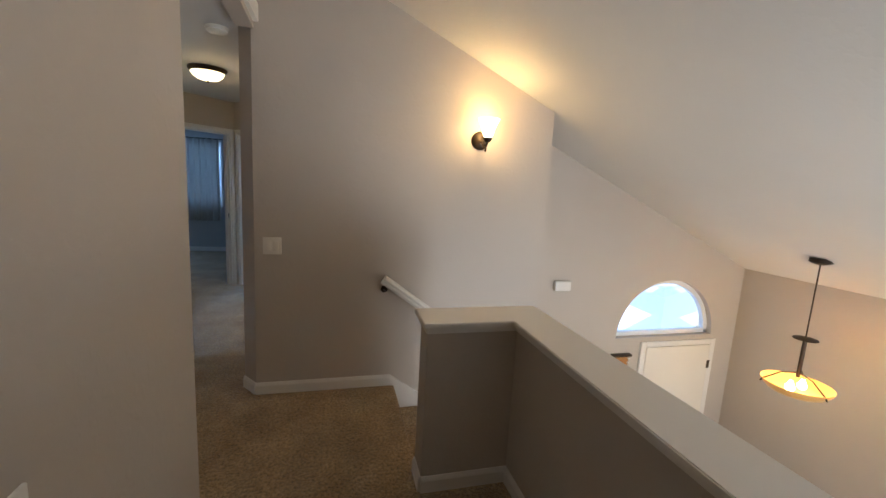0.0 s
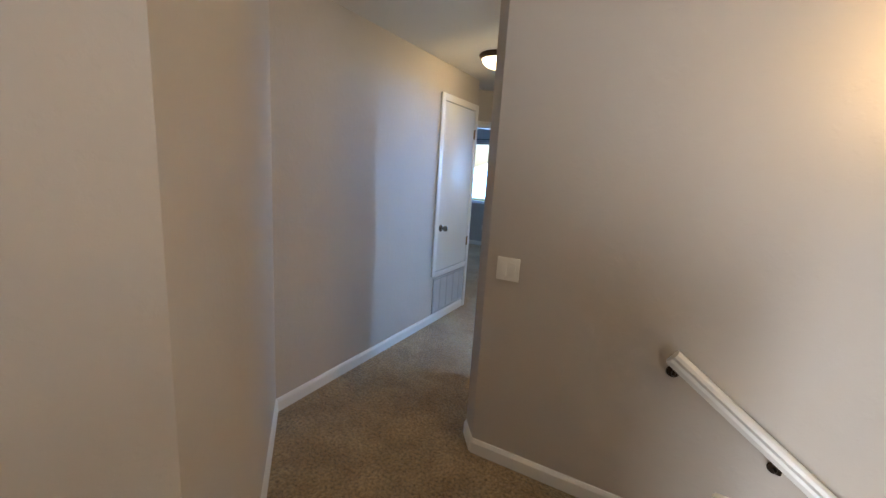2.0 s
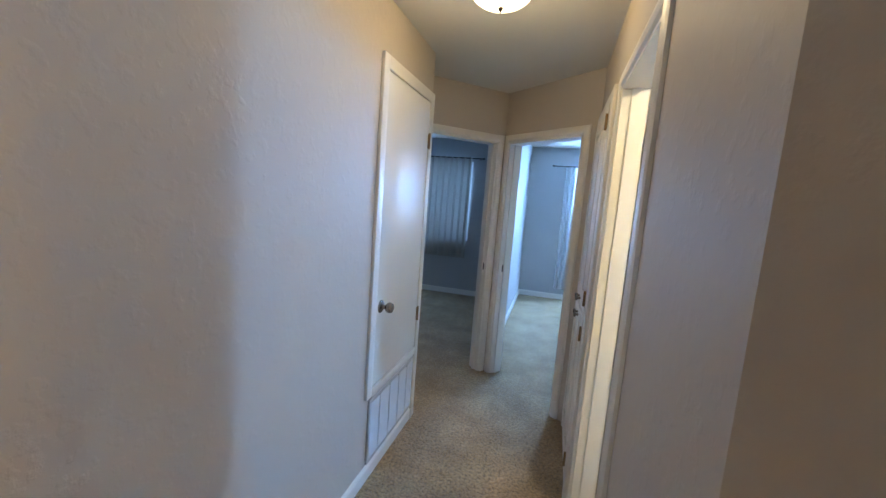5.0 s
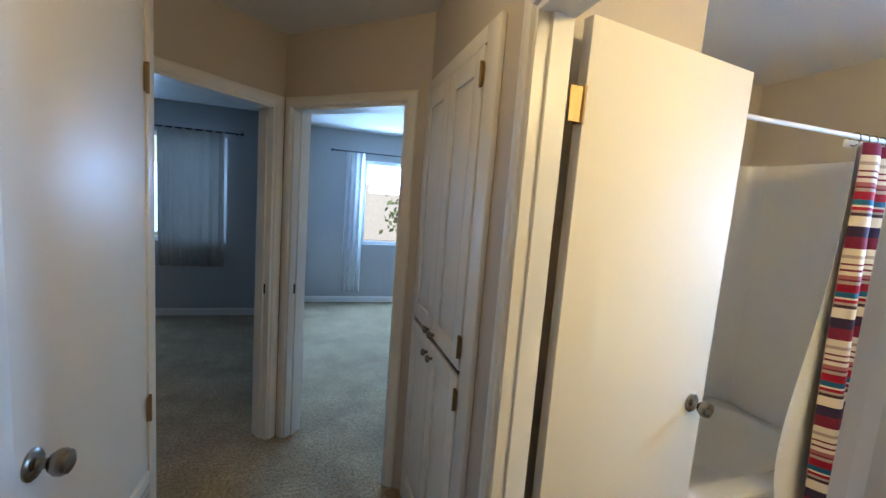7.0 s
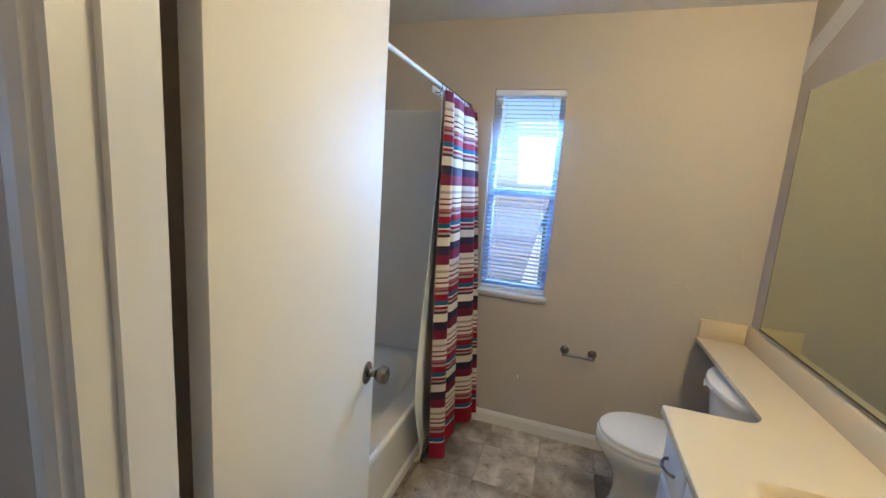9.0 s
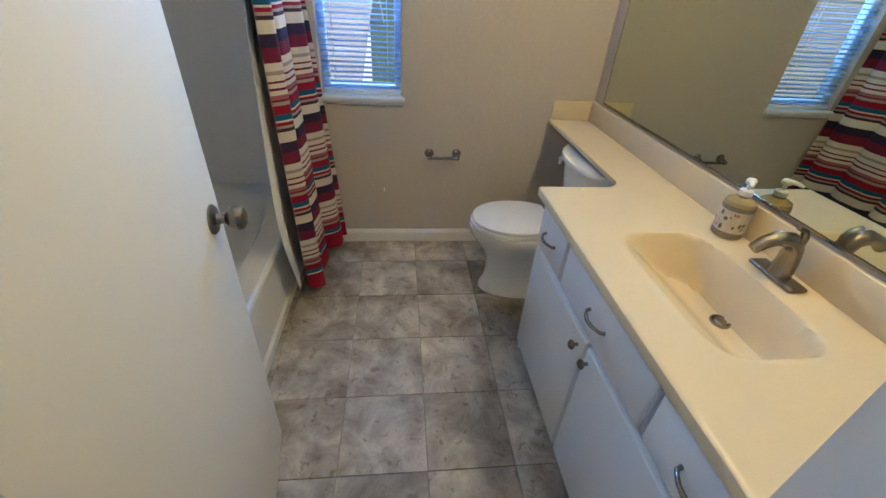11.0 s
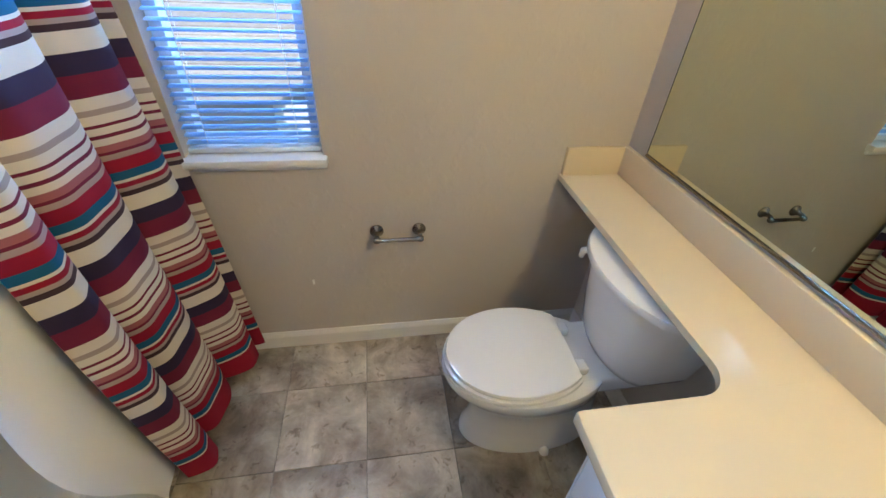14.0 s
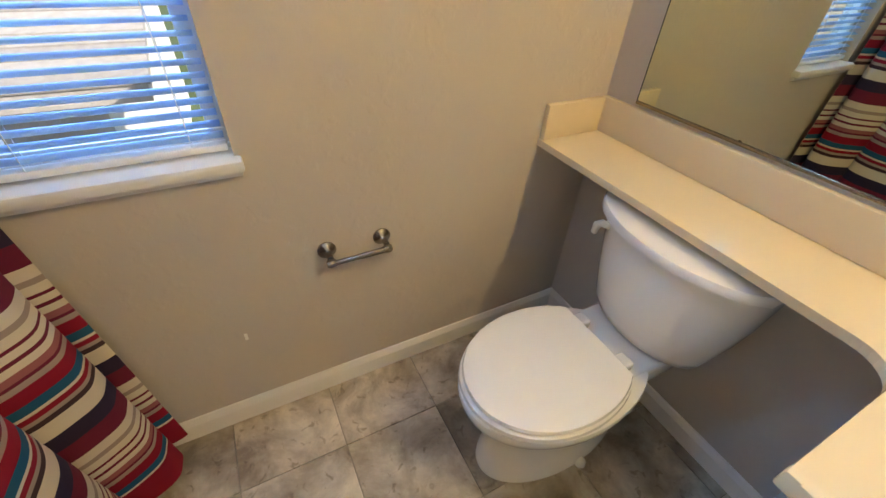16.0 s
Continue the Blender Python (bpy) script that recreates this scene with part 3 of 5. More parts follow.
for x0, x1, y1 in ((-0.13, WALL_END, 3.172), (WALL_END, 5.2, 3.90)):
    a = [bm.verts.new((x, y, vault(x) + d)) for d in (0, 0.12) for x, y in ((x0, -1.75), (x1, -1.75), (x1, y1), (x0, y1))]
    for f in ((0, 1, 2, 3), (4, 5, 6, 7), (0, 1, 5, 4), (1, 2, 6, 5), (2, 3, 7, 6), (3, 0, 4, 7)):
        bm.faces.new([a[k] for k in f])
tagged(mesh_ob("ceiling_vault", bm, CEIL), "sloped off-white textured ceiling over the stairwell", "ceiling", kind="structure")
bm = bmesh.new()
box(-4.4, 2.2, 3.3, 9.9, 2.56, 2.64, bm=bm)
tagged(mesh_ob("roof_slab", bm, SHINGLE), "plain roof over the upper rooms", "roof", kind="structure")

# Baseboards
for p0, p1, s, e in (
    ((-0.13, 3.05), (WALL_END, 3.05), 0.0, 0.93), ((HALL_R, 3.175), (-0.13, 3.05), 0, None), ((HALL_R, 5.66), (HALL_R, 3.175), 1.89, None),
    (NEAR_L, (HALL_L, 5.27), 0, None), (NEAR_K, NEAR_L, 0, None), ((LAND_X, -1.6), NEAR_K, 0, None), ((HALL_L, 5.27), BD1_W, 0.0, None),
    ((1.945, 5.60), (1.945, 3.17), 0.75, None), ((2.0, 3.17), (1.0, 3.17), 0.055, None), ((-0.925, 9.55), (1.945, 9.55), 0, None), ((-4.2, 8.94), (-1.025, 8.94), 0, None),
    ((-0.925, 6.42), (-0.925, 9.55), 0, None),
):
    base_run(p0, p1, s, e)
base_run((0.815, 1.935), (1.27, 1.935)), base_run((1.27, 1.935), (1.27, -1.6)), base_run((0.815, 2.09), (0.815, 1.935))
base_run((-1.025, 8.94), (-1.025, 6.45))

# Stair with its carpeted steps, skirt board and rail
stair = thing("staircase", (1.6, 2.5, -1.0), "straight carpeted staircase going down from the landing", "staircase")
for k in range(11):
    x0, z1 = 0.82 + 0.26 * k, -0.185 * (k + 1)
    bm = box(x0, x0 + 0.285, 2.092, 3.048, z1 - 0.18, z1, 0.012)
    part("step", bm, CARPET, stair)
bm = bmesh.new()
pts = [(0.80, 0.086), (0.835, 0.06), (0.835 + 2.5, 0.06 - 2.5 * 0.712), (0.835 + 2.5, -0.26 - 2.5 * 0.712), (0.835, -0.26), (0.80, -0.22)]
a = [bm.verts.new((x, 3.0495, z)) for x, z in pts]
b = [bm.verts.new((x, 3.034, z)) for x, z in pts]
for k in range(len(pts)):
    bm.faces.new((a[k], a[(k + 1) % len(pts)], b[(k + 1) % len(pts)], b[k]))
bm.faces.new(a)
bm.faces.new(b)
tagged(mesh_ob("stair_skirt_board", bm, TRIM), "white skirt board sloping down beside the stair", "trim", kind="structure")

rail = thing("handrail", (0.75, 3.0, 0.82), "white painted wooden handrail on bronze wall brackets", "handrail")
ra, rb = Vector((0.722, 2.985, 0.834)), Vector((3.0, 2.985, 0.834 - 0.727 * 2.278))
rd = (rb - ra).normalized()
rm = Matrix((( *(rd.x, 0, -rd.z), ra.x), (0, 1, 0, ra.y), (rd.z, 0, rd.x, ra.z), (0, 0, 0, 1)))
prof = [(-0.018, -0.03), (0.018, -0.03), (0.022, -0.012), (0.019, 0.0), (0.027, 0.012), (0.024, 0.026), (0.012, 0.034), (-0.012, 0.034), (-0.024, 0.026), (-0.027, 0.012), (-0.019, 0.0), (-0.022, -0.012)]
bm = bmesh.new()
ln = (rb - ra).length
a = [bm.verts.new(rm @ Vector((0, y, z))) for y, z in prof]
b = [bm.verts.new(rm @ Vector((ln, y, z))) for y, z in prof]
for k in range(len(prof)):
    bm.faces.new((a[k], a[(k + 1) % len(prof)], b[(k + 1) % len(prof)], b[k]))
bm.faces.new(a)
bm.faces.new(b)
part("rail", bm, TRIM, rail, smooth=False)
for d in (0.02, 0.50, 1.5):
    c = ra + rd * d
    bm = lathe([(0, 0), (0.026, 0), (0.024, 0.006), (0.008, 0.010), (0, 0.010)], 18, m=Matrix.Translation((c.x, 3.05, c.z - 0.075)) @ Matrix.Rotation(radians(90), 4, "X"))
    tube([(c.x, 3.046, c.z - 0.075), (c.x, 3.012, c.z - 0.074), (c.x, 2.99, c.z - 0.062), (c.x, 2.985, c.z - 0.032)], 0.007, 10, bm)
    part("bracket", bm, BRONZE, rail, "dark bronze rail bracket")


# ---- hall and landing ----
def switch_plate(m, gangs, label):
    """A wall plate with rocker switches; x across, y out of the wall, z up."""
    w = 0.054 + 0.046 * (gangs - 1)
    root = thing("light_switch", m.translation, label, "light switch")
    part("plate", box(-w / 2 - 0.008, w / 2 + 0.008, -0.001, 0.006, -0.0575, 0.0575, 0.003, m=m), PLASTIC, root)
    for g in range(gangs):
        cx = (g - (gangs - 1) / 2) * 0.046
        rocker = part("rocker", box(cx - 0.017, cx + 0.017, 0.005, 0.009, -0.034, 0.034, 0.0015, m=m @ Matrix.Translation((0, 0, 0)) @ Matrix.Rotation(radians(3 if g else -3), 4, "X")), PLASTIC, root)
        for zz in (-0.05, 0.05):
            part("screw", lathe([(0, 0), (0.003, 0), (0.0025, 0.0012), (0, 0.0014)], 10, m=m @ Matrix.Translation((cx, 0.006, zz)) @ Matrix.Rotation(radians(-90), 4, "X")), PLASTIC, root)
    return root


switch_plate(Matrix.Translation((-0.018, 3.05, 1.054)) @ Matrix.Rotation(math.pi, 4, "Z"), 2, "white double rocker light switch beside the hall opening")
switch_plate(Matrix.Translation((LAND_X, 0.775, 1.01)) @ Matrix.Rotation(radians(-90), 4, "Z"), 1, "white rocker light switch on the landing wall")


def wall_sconce():
    at = Vector((1.396, 3.05, 1.85))
    root = thing("wall_sconce", at, "lit bronze wall sconce with a frosted glass shade", "wall lamp")
    out = Matrix.Translation(at) @ Matrix.Rotation(radians(90), 4, "X")
    part("backplate", lathe([(0, 0), (0.066, 0), (0.066, 0.006), (0.055, 0.016), (0.03, 0.024), (0.012, 0.028), (0, 0.028)], 32, m=out), BRONZE, root)
    part("arm", tube([at + Vector((0, -0.02, 0)), at + Vector((0.0, -0.06, -0.035)), at + Vector((0.004, -0.10, -0.055)), at + Vector((0.008, -0.13, -0.04)), at + Vector((0.01, -0.135, -0.005))], 0.006, 10), BRONZE, root)
    base = at + Vector((0.01, -0.135, -0.01))
    part("finial", lathe([(0, -0.034), (0.005, -0.031), (0.0085, -0.022), (0.005, -0.014), (0.009, -0.008), (0, -0.006)], 16, m=Matrix.Translation(at + Vector((0.006, -0.115, -0.052)))), BRONZE, root)
    part("cup", lathe([(0, -0.012), (0.016, -0.010), (0.027, 0.004), (0.030, 0.02), (0.026, 0.022), (0, 0.018)], 24, m=Matrix.Translation(base)), BRONZE, root)
    prof = [(0.026, 0.018), (0.032, 0.03), (0.040, 0.06), (0.048, 0.09), (0.060, 0.12), (0.076, 0.145), (0.073, 0.146), (0.057, 0.122), (0.045, 0.092), (0.037, 0.062), (0.028, 0.032), (0.020, 0.02)]
    sh = part("shade", lathe(prof, 32, m=Matrix.Translation(base)), SHADE_ON, root, "glowing bell-shaped frosted glass shade")
    sh.visible_shadow = False


wall_sconce()


def dome_light():
    at = Vector((-0.745, 4.45, Z_CEIL))
    root = thing("ceiling_light", at, "lit flush dome ceiling light with a bronze rim", "ceiling light")
    part("rim", lathe([(0, 0), (0.155, 0), (0.160, -0.008), (0.157, -0.020), (0.148, -0.032), (0.138, -0.040), (0.132, -0.036), (0.0, -0.034)], 48, m=Matrix.Translation(at)), BRONZE, root)
    sh = part("glass_bowl", lathe([(0.135, -0.034), (0.130, -0.052), (0.115, -0.074), (0.09, -0.092), (0.05, -0.104), (0.0, -0.108)], 48, m=Matrix.Translation(at)), BOWL_ON, root, "glowing frosted glass bowl")
    sh.visible_shadow = False
    part("finial", lathe([(0.004, -0.106), (0.010, -0.110), (0.012, -0.116), (0.007, -0.122), (0.004, -0.128), (0, -0.130)], 16, m=Matrix.Translation(at)), BRONZE, root)


dome_light()


sd = thing("smoke_detector", (-0.37, 3.26, Z_CEIL), "round white plastic smoke detector on the hall ceiling", "smoke detector")
part("base", lathe([(0, 0), (0.07, 0), (0.07, -0.010), (0, -0.010)], 32, m=Matrix.Translation((-0.37, 3.26, Z_CEIL - 0.0005))), PLASTIC, sd)
part("cover", lathe([(0.064, -0.010), (0.062, -0.024), (0.050, -0.034), (0.0, -0.036)], 32, m=Matrix.Translation((-0.37, 3.26, Z_CEIL - 0.0005))), PLASTIC, sd)


def closet_door():
    """Raised closet door with an air return grille below, in one casing."""
    x, y0, y1 = HALL_L, 4.548, 5.205
    m, _ = along(NEAR_L, (HALL_L, 5.27))
    root = thing("door_closet", (x, (y0 + y1) / 2, 0.5), "closed white slab closet door above a return air grille", "door")
    w = 0.062
    top, bot = 2.125, 0.52
    part("casing_side", box(x + 0.0005, x + 0.018, y0 - w, y0, 0.50 - 0.02, top + w, 0.004), TRIM, root)
    part("casing_side", box(x + 0.0005, x + 0.018, y1, y1 + w, 0.0, top + w, 0.004), TRIM, root)
    part("casing_head", box(x + 0.0005, x + 0.0178, y0, y1, top, top + w, 0.004), TRIM, root)
    part("casing_sill", box(x + 0.0005, x + 0.0178, y0, y1, bot - 0.05, bot, 0.004), TRIM, root)
    # Flat sheet on the wall, its black painting the shade round the leaf
    part("gap", box(x + 0.0005, x + 0.0025, y0, y1, bot, top), GAP_SHADOW, root, "near-black sheet painted as the shade in the gap round the door")
    leaf = part("leaf", box(x + 0.001, x + 0.012, y0 + 0.004, y1 - 0.004, bot + 0.006, top - 0.005, 0.002), SATIN, root)
    km = Matrix.Translation((x + 0.012, y0 + 0.055, 0.952)) @ Matrix.Rotation(radians(90), 4, "Y")
    door_knob(root, km, NICKEL, "dark round metal knob")
    for z in (1.885, 0.758):
        hinge(root, Matrix.Translation((x + 0.0165, y1 - 0.002, z)) @ Matrix.Rotation(radians(-90), 4, "Z"), BRASS, "aged brass hinge", 0.09, 0.016)
    g = thing("air_grille", (x, (y0 + y1) / 2, 0.27), "white louvred return air grille near the floor", "air vent")
    g0, g1, z0, z1 = y0 - 0.01, y1 + 0.03, 0.09, 0.455
    # No duct is modelled; a black sheet paints the depth between the louvres
    part("shadow_backing", box(x + 0.0005, x + 0.002, g0, g1, z0, z1), GAP_SHADOW, g, "near-black sheet painted as the shade behind the louvres")
    for a, b, c, d in ((g0, g1, z1 - 0.022, z1), (g0, g1, z0, z0 + 0.022), (g0, g0 + 0.022, z0 + 0.022, z1 - 0.022), (g1 - 0.022, g1, z0 + 0.022, z1 - 0.022)):
        part("frame", box(x + 0.001, x + 0.012, a, b, c, d, 0.002), GRILLE, g)
    for k in range(1, 5):
        yy = g0 + (g1 - g0) * k / 5
        part("mullion", box(x + 0.002, x + 0.0115, yy - 0.005, yy + 0.005, z0 + 0.022, z1 - 0.022), GRILLE, g)
    for k in range(24):
        zz = z0 + 0.029 + k * 0.0132
        part("louvre", box(-0.007, 0.007, g0 + 0.023, g1 - 0.023, -0.0008, 0.0008, m=Matrix.Translation((x + 0.007, 0, zz)) @ Matrix.Rotation(radians(38), 4, "Y")), GRILLE, g, smooth=False)


closet_door()
casing("door_frame_bedroom_one", BD1_W, CORNER, L1 - 0.84, L1 - 0.07, 2.03, "white moulded door frame of an open bedroom doorway")
casing("door_frame_bedroom_two", CORNER, BD2_E, 0.07, 0.84, 2.03, "white moulded door frame of an open bedroom doorway")
casing("door_frame_bath", (HALL_R, 5.66), (HALL_R, 3.175), 5.66 - 4.56, 5.66 - 3.836, 2.05, "white moulded door frame of the bathroom doorway", jamb=0.095)
m1, _ = along(BD1_W, CORNER)
tagged(mesh_ob("strike_plate", box(L1 - 0.0845, L1 - 0.082, 0.03, 0.055, 0.93, 0.99, m=m1), BLACK), "small dark strike plate on the door jamb", "strike plate")
m2, _ = along(CORNER, BD2_E)
tagged(mesh_ob("strike_plate", box(0.082, 0.0845, 0.03, 0.055, 0.93, 0.99, m=m2), BLACK), "small dark strike plate on the door jamb", "strike plate")


def bow_handle(parent, m, mat, w=0.076):
    """A bowed cabinet pull: x along it, z out of the face."""
    pts = [(-w / 2, 0, 0), (-w / 2 + 0.003, 0, 0.012)] + [(w * (t - 0.5) * 0.9, 0, 0.014 + 0.014 * math.sin(math.pi * t)) for t in (0.1, 0.3, 0.5, 0.7, 0.9)] + [(w / 2 - 0.003, 0, 0.012), (w / 2, 0, 0)]
    return part("handle", tube(pts, [0.006, 0.005, 0.0045, 0.005, 0.0055, 0.005, 0.0045, 0.005, 0.006], 10, m=m), mat, parent, "curved metal pull")


def panel_door(name, parent, w, h, m, mat, th=0.018, rail_w=0.06, raised=True):
    """A framed cabinet door: stiles, rails and a set-back panel; x across, y out, z up, from its lower corner."""
    d = part(name, box(0, w, 0, th * 0.55, 0, h, 0.001, m=m), mat, parent)
    for a, b, c, e in ((0, rail_w, 0, h), (w - rail_w, w, 0, h), (rail_w, w - rail_w, 0, rail_w), (rail_w, w - rail_w, h - rail_w, h)):
        part("rail", box(a, b, 0, th, c, e, 0.003, m=m), mat, d)
    if raised:
        part("panel", box(rail_w + 0.012, w - rail_w - 0.012, 0, th * 0.85, rail_w + 0.012, h - rail_w - 0.012, 0.006, m=m), mat, d)
    return d


def linen_cabinet():
    x, y0, y1 = HALL_R, 4.835, 5.525
    root = thing("linen_cabinet", (x, (y0 + y1) / 2, 0), "white built-in linen cabinet with two pairs of panelled doors", "cabinet")
    part("casing_side", box(x - 0.020, x - 0.0005, y0 - 0.10, y0 - 0.002, 0.0, 2.11, 0.005), TRIM, root)
    part("casing_side", box(x - 0.020, x - 0.0005, y1 + 0.002, y1 + 0.030, 0.0, 2.11, 0.005), TRIM, root)
    part("casing_head", box(x - 0.0198, x - 0.0005, y0 - 0.002, y1 + 0.002, 2.055, 2.11, 0.005), TRIM, root)
    # Black sheet painting the shade between the cabinet doors
    part("recess_shadow", box(x - 0.004, x - 0.0005, y0 - 0.002, y1 + 0.002, 0.10, 2.055), GAP_SHADOW, root, "near-black sheet painted as the shade in the gaps round the doors")
    part("toe_board", box(x - 0.012, x - 0.0005, y0 - 0.002, y1 + 0.002, 0.0, 0.098, 0.002), TRIM, root)
    mid = (y0 + y1) / 2
    face = Matrix.Rotation(radians(90), 4, "Z")
    for z0, z1, nm in ((1.0, 2.05, "upper_door"), (0.105, 0.975, "lower_door")):
        for ya, yb in ((y0 + 0.003, mid - 0.002), (mid + 0.002, y1 - 0.003)):
            m = Matrix.Translation((x - 0.004, ya, z0)) @ face
            d = panel_door(nm, root, yb - ya, z1 - z0, m, TRIM, 0.020, 0.075, raised=nm == "upper_door")
            inner = yb - 0.035 if ya < mid - 0.1 else ya + 0.035
            kz = z0 + 0.02 if nm == "upper_door" else z1 - 0.055
            part("knob", lathe([(0, 0), (0.007, 0), (0.006, 0.010), (0.014, 0.016), (0.016, 0.022), (0.010, 0.028), (0, 0.029)], 18, m=Matrix.Translation((x - 0.024, inner, kz)) @ Matrix.Rotation(radians(-90), 4, "Y")), NICKEL, d, "small dark metal knob")
    for z in (1.96, 1.085, 0.90, 0.20):
        hinge(root, Matrix.Translation((x - 0.0255, y0 + 0.001, z)) @ Matrix.Rotation(radians(90), 4, "Z"), BRASS, "aged brass hinge", 0.07, 0.012)


linen_cabinet()


# ---- entry below the landing ----
def arch_window():
    root = thing("window_arch", (ARCH_X, 3.77, ARCH_Z), "half-round fixed window with a white frame above the front door", "window", kind="structure")
    n = 32

    def ring(r0, r1, ya, yb):
        bm = bmesh.new()
        pr = []
        for k in range(n + 1):
            c, s = math.cos(math.pi * k / n), math.sin(math.pi * k / n)
            pr.append([bm.verts.new((ARCH_X + r * c, y, ARCH_Z + r * s)) for r, y in ((r0, ya), (r1, ya), (r1, yb), (r0, yb))])
        for a, b in zip(pr, pr[1:]):
            for j in range(4):
                bm.faces.new((a[j], a[(j + 1) % 4], b[(j + 1) % 4], b[j]))
        bm.faces.new(pr[0])
        bm.faces.new(pr[-1])
        return bm

    part("window_frame", ring(ARCH_R - 0.05, ARCH_R - 0.001, 3.76, 3.82), VINYL, root)
    part("sill_frame", box(ARCH_X - ARCH_R + 0.002, ARCH_X + ARCH_R - 0.002, 3.76, 3.82, ARCH_Z + 0.001, ARCH_Z + 0.05, 0.004), VINYL, root)
    bm = bmesh.new()
    bm.faces.new([bm.verts.new((ARCH_X + 0.60 * math.cos(math.pi * k / n), 3.79, ARCH_Z + 0.03 + 0.575 * math.sin(math.pi * k / n))) for k in range(n + 1)])
    part("pane", bm, GLASS, root).visible_shadow = False


arch_window()
fd = thing("door_front", (4.135, 3.70, Z_LOW), "white closed front door with a plain casing", "door")
part("leaf", box(3.70, 4.57, 3.672, 3.699, Z_LOW + 0.01, -0.115, 0.004), DOORP, fd)
for a, b in ((3.63, 3.697), (4.573, 4.64)):
    part("casing_side", box(a, b, 3.676, 3.699, Z_LOW, -0.05, 0.004), TRIM, fd)
part("casing_head", box(3.697, 4.573, 3.6765, 3.699, -0.112, -0.05, 0.004), TRIM, fd)
for z in (-0.35, -1.1, -1.9):
    hinge(fd, Matrix.Translation((4.567, 3.668, z)) @ Matrix.Rotation(math.pi, 4, "Z"), NICKEL, "metal hinge", 0.09, 0.02)
tagged(mesh_ob("door_chime", box(2.495, 2.672, 3.655, 3.699, 0.545, 0.645, 0.01), PLASTIC, True), "white plastic door chime box on the entry wall", "door chime")
sh = thing("wall_shelf", (3.38, 3.66, -0.29), "small orange wooden key rack with a dark top", "key rack")
part("board", box(3.285, 3.475, 3.675, 3.699, -0.43, -0.19, 0.006), WOOD, sh)
part("top_ledge", box(3.265, 3.495, 3.64, 3.699, -0.19, -0.165, 0.004), BRONZE, sh, "dark stained ledge")
for k in range(5):
    part("peg", tube([(3.468, 3.675, -0.22 - 0.045 * k), (3.473, 3.655, -0.215 - 0.045 * k)], 0.008, 10), PLASTIC, sh)


def pendant_lamp():
    cx, cy, up = 4.236, 2.55, 0.125
    top = vault(cx)
    root = thing("pendant_light", (cx, cy, top), "lit bronze pendant lamp with a wide amber glass bowl", "pendant light")
    part("canopy", lathe([(0, 0.02), (0.075, 0.02), (0.078, -0.015), (0.05, -0.03), (0.015, -0.04), (0, -0.04)], 32, m=Matrix.Translation((cx, cy, top))), BRONZE, root)
    part("chain", tube([(cx, cy, top - 0.03), (cx, cy, up + 0.28)], 0.0055, 8), BRONZE, root, "bronze chain with a cord")
    part("stem_plate", lathe([(0, 0.30), (0.03, 0.298), (0.085, 0.285), (0.088, 0.278), (0.03, 0.268), (0.016, 0.26), (0, 0.26)], 28, m=Matrix.Translation((cx, cy, up))), BRONZE, root)
    part("stem", tube([(cx, cy, up + 0.27), (cx, cy, up - 0.06)], 0.016, 12), BRONZE, root)
    for k in range(3):
        a = 2 * math.pi * k / 3 + 0.4
        part("arm", tube([(cx, cy, up - 0.02), (cx + 0.12 * math.cos(a), cy + 0.12 * math.sin(a), up - 0.04), (cx + 0.24 * math.cos(a), cy + 0.24 * math.sin(a), up - 0.125), (cx + 0.255 * math.cos(a), cy + 0.255 * math.sin(a), up - 0.15)], 0.007, 8), BRONZE, root)
    b = part("glass_bowl", lathe([(0.25, -0.115), (0.238, -0.145), (0.20, -0.185), (0.14, -0.195), (0.05, -0.23), (0, -0.232), (0, -0.226), (0.05, -0.224), (0.138, -0.208), (0.195, -0.178), (0.232, -0.14), (0.245, -0.113)], 48, m=Matrix.Translation((cx, cy, up))), AMBER_ON, root, "glowing amber alabaster glass bowl")
    b.visible_shadow = False
    for k in range(2):
        g = part("bulb", lathe([(0, -0.05), (0.022, -0.045), (0.034, -0.025), (0.034, -0.01), (0.018, 0.02), (0.013, 0.04), (0, 0.045)], 16, m=Matrix.Translation((cx + 0.07 * (2 * k - 1), cy, up - 0.13))), BULB_ON, root, "glowing frosted bulb")
        g.visible_shadow = False
    part("finial", lathe([(0.012, -0.228), (0.018, -0.24), (0.010, -0.255), (0, -0.26)], 16, m=Matrix.Translation((cx, cy, up))), BRONZE, root)


pendant_lamp()


def fixed_window(name, x0, x1, z0, z1, y0, y1, label, axis="y", mullion=True):
    """A sliding window in a wall facing y: frame, sashes and panes."""
    root = thing(name, ((x0 + x1) / 2, (y0 + y1) / 2, z0), label, "window", kind="structure")
    yy0, yy1 = y0 + 0.06, y0 + 0.11
    w = 0.045
    for a, b, c, d in ((x0, x1, z0 + 0.001, z0 + w), (x0, x1, z1 - w, z1 - 0.001), (x0 + 0.001, x0 + w, z0 + w, z1 - w), (x1 - w, x1 - 0.001, z0 + w, z1 - w)):
        part("window_frame", box(a + 0.001, b - 0.001, yy0, yy1, c, d, 0.004), VINYL, root)
    mid = (x0 + x1) / 2
    if mullion:
        part("meeting_stile", box(mid - 0.025, mid + 0.025, yy0 + 0.005, yy1 - 0.005, z0 + w, z1 - w, 0.004), VINYL, root)
    part("pane", box(x0 + w, x1 - w, y0 + 0.083, y0 + 0.086, z0 + w, z1 - w), GLASS, root, smooth=False).visible_shadow = False
    return root


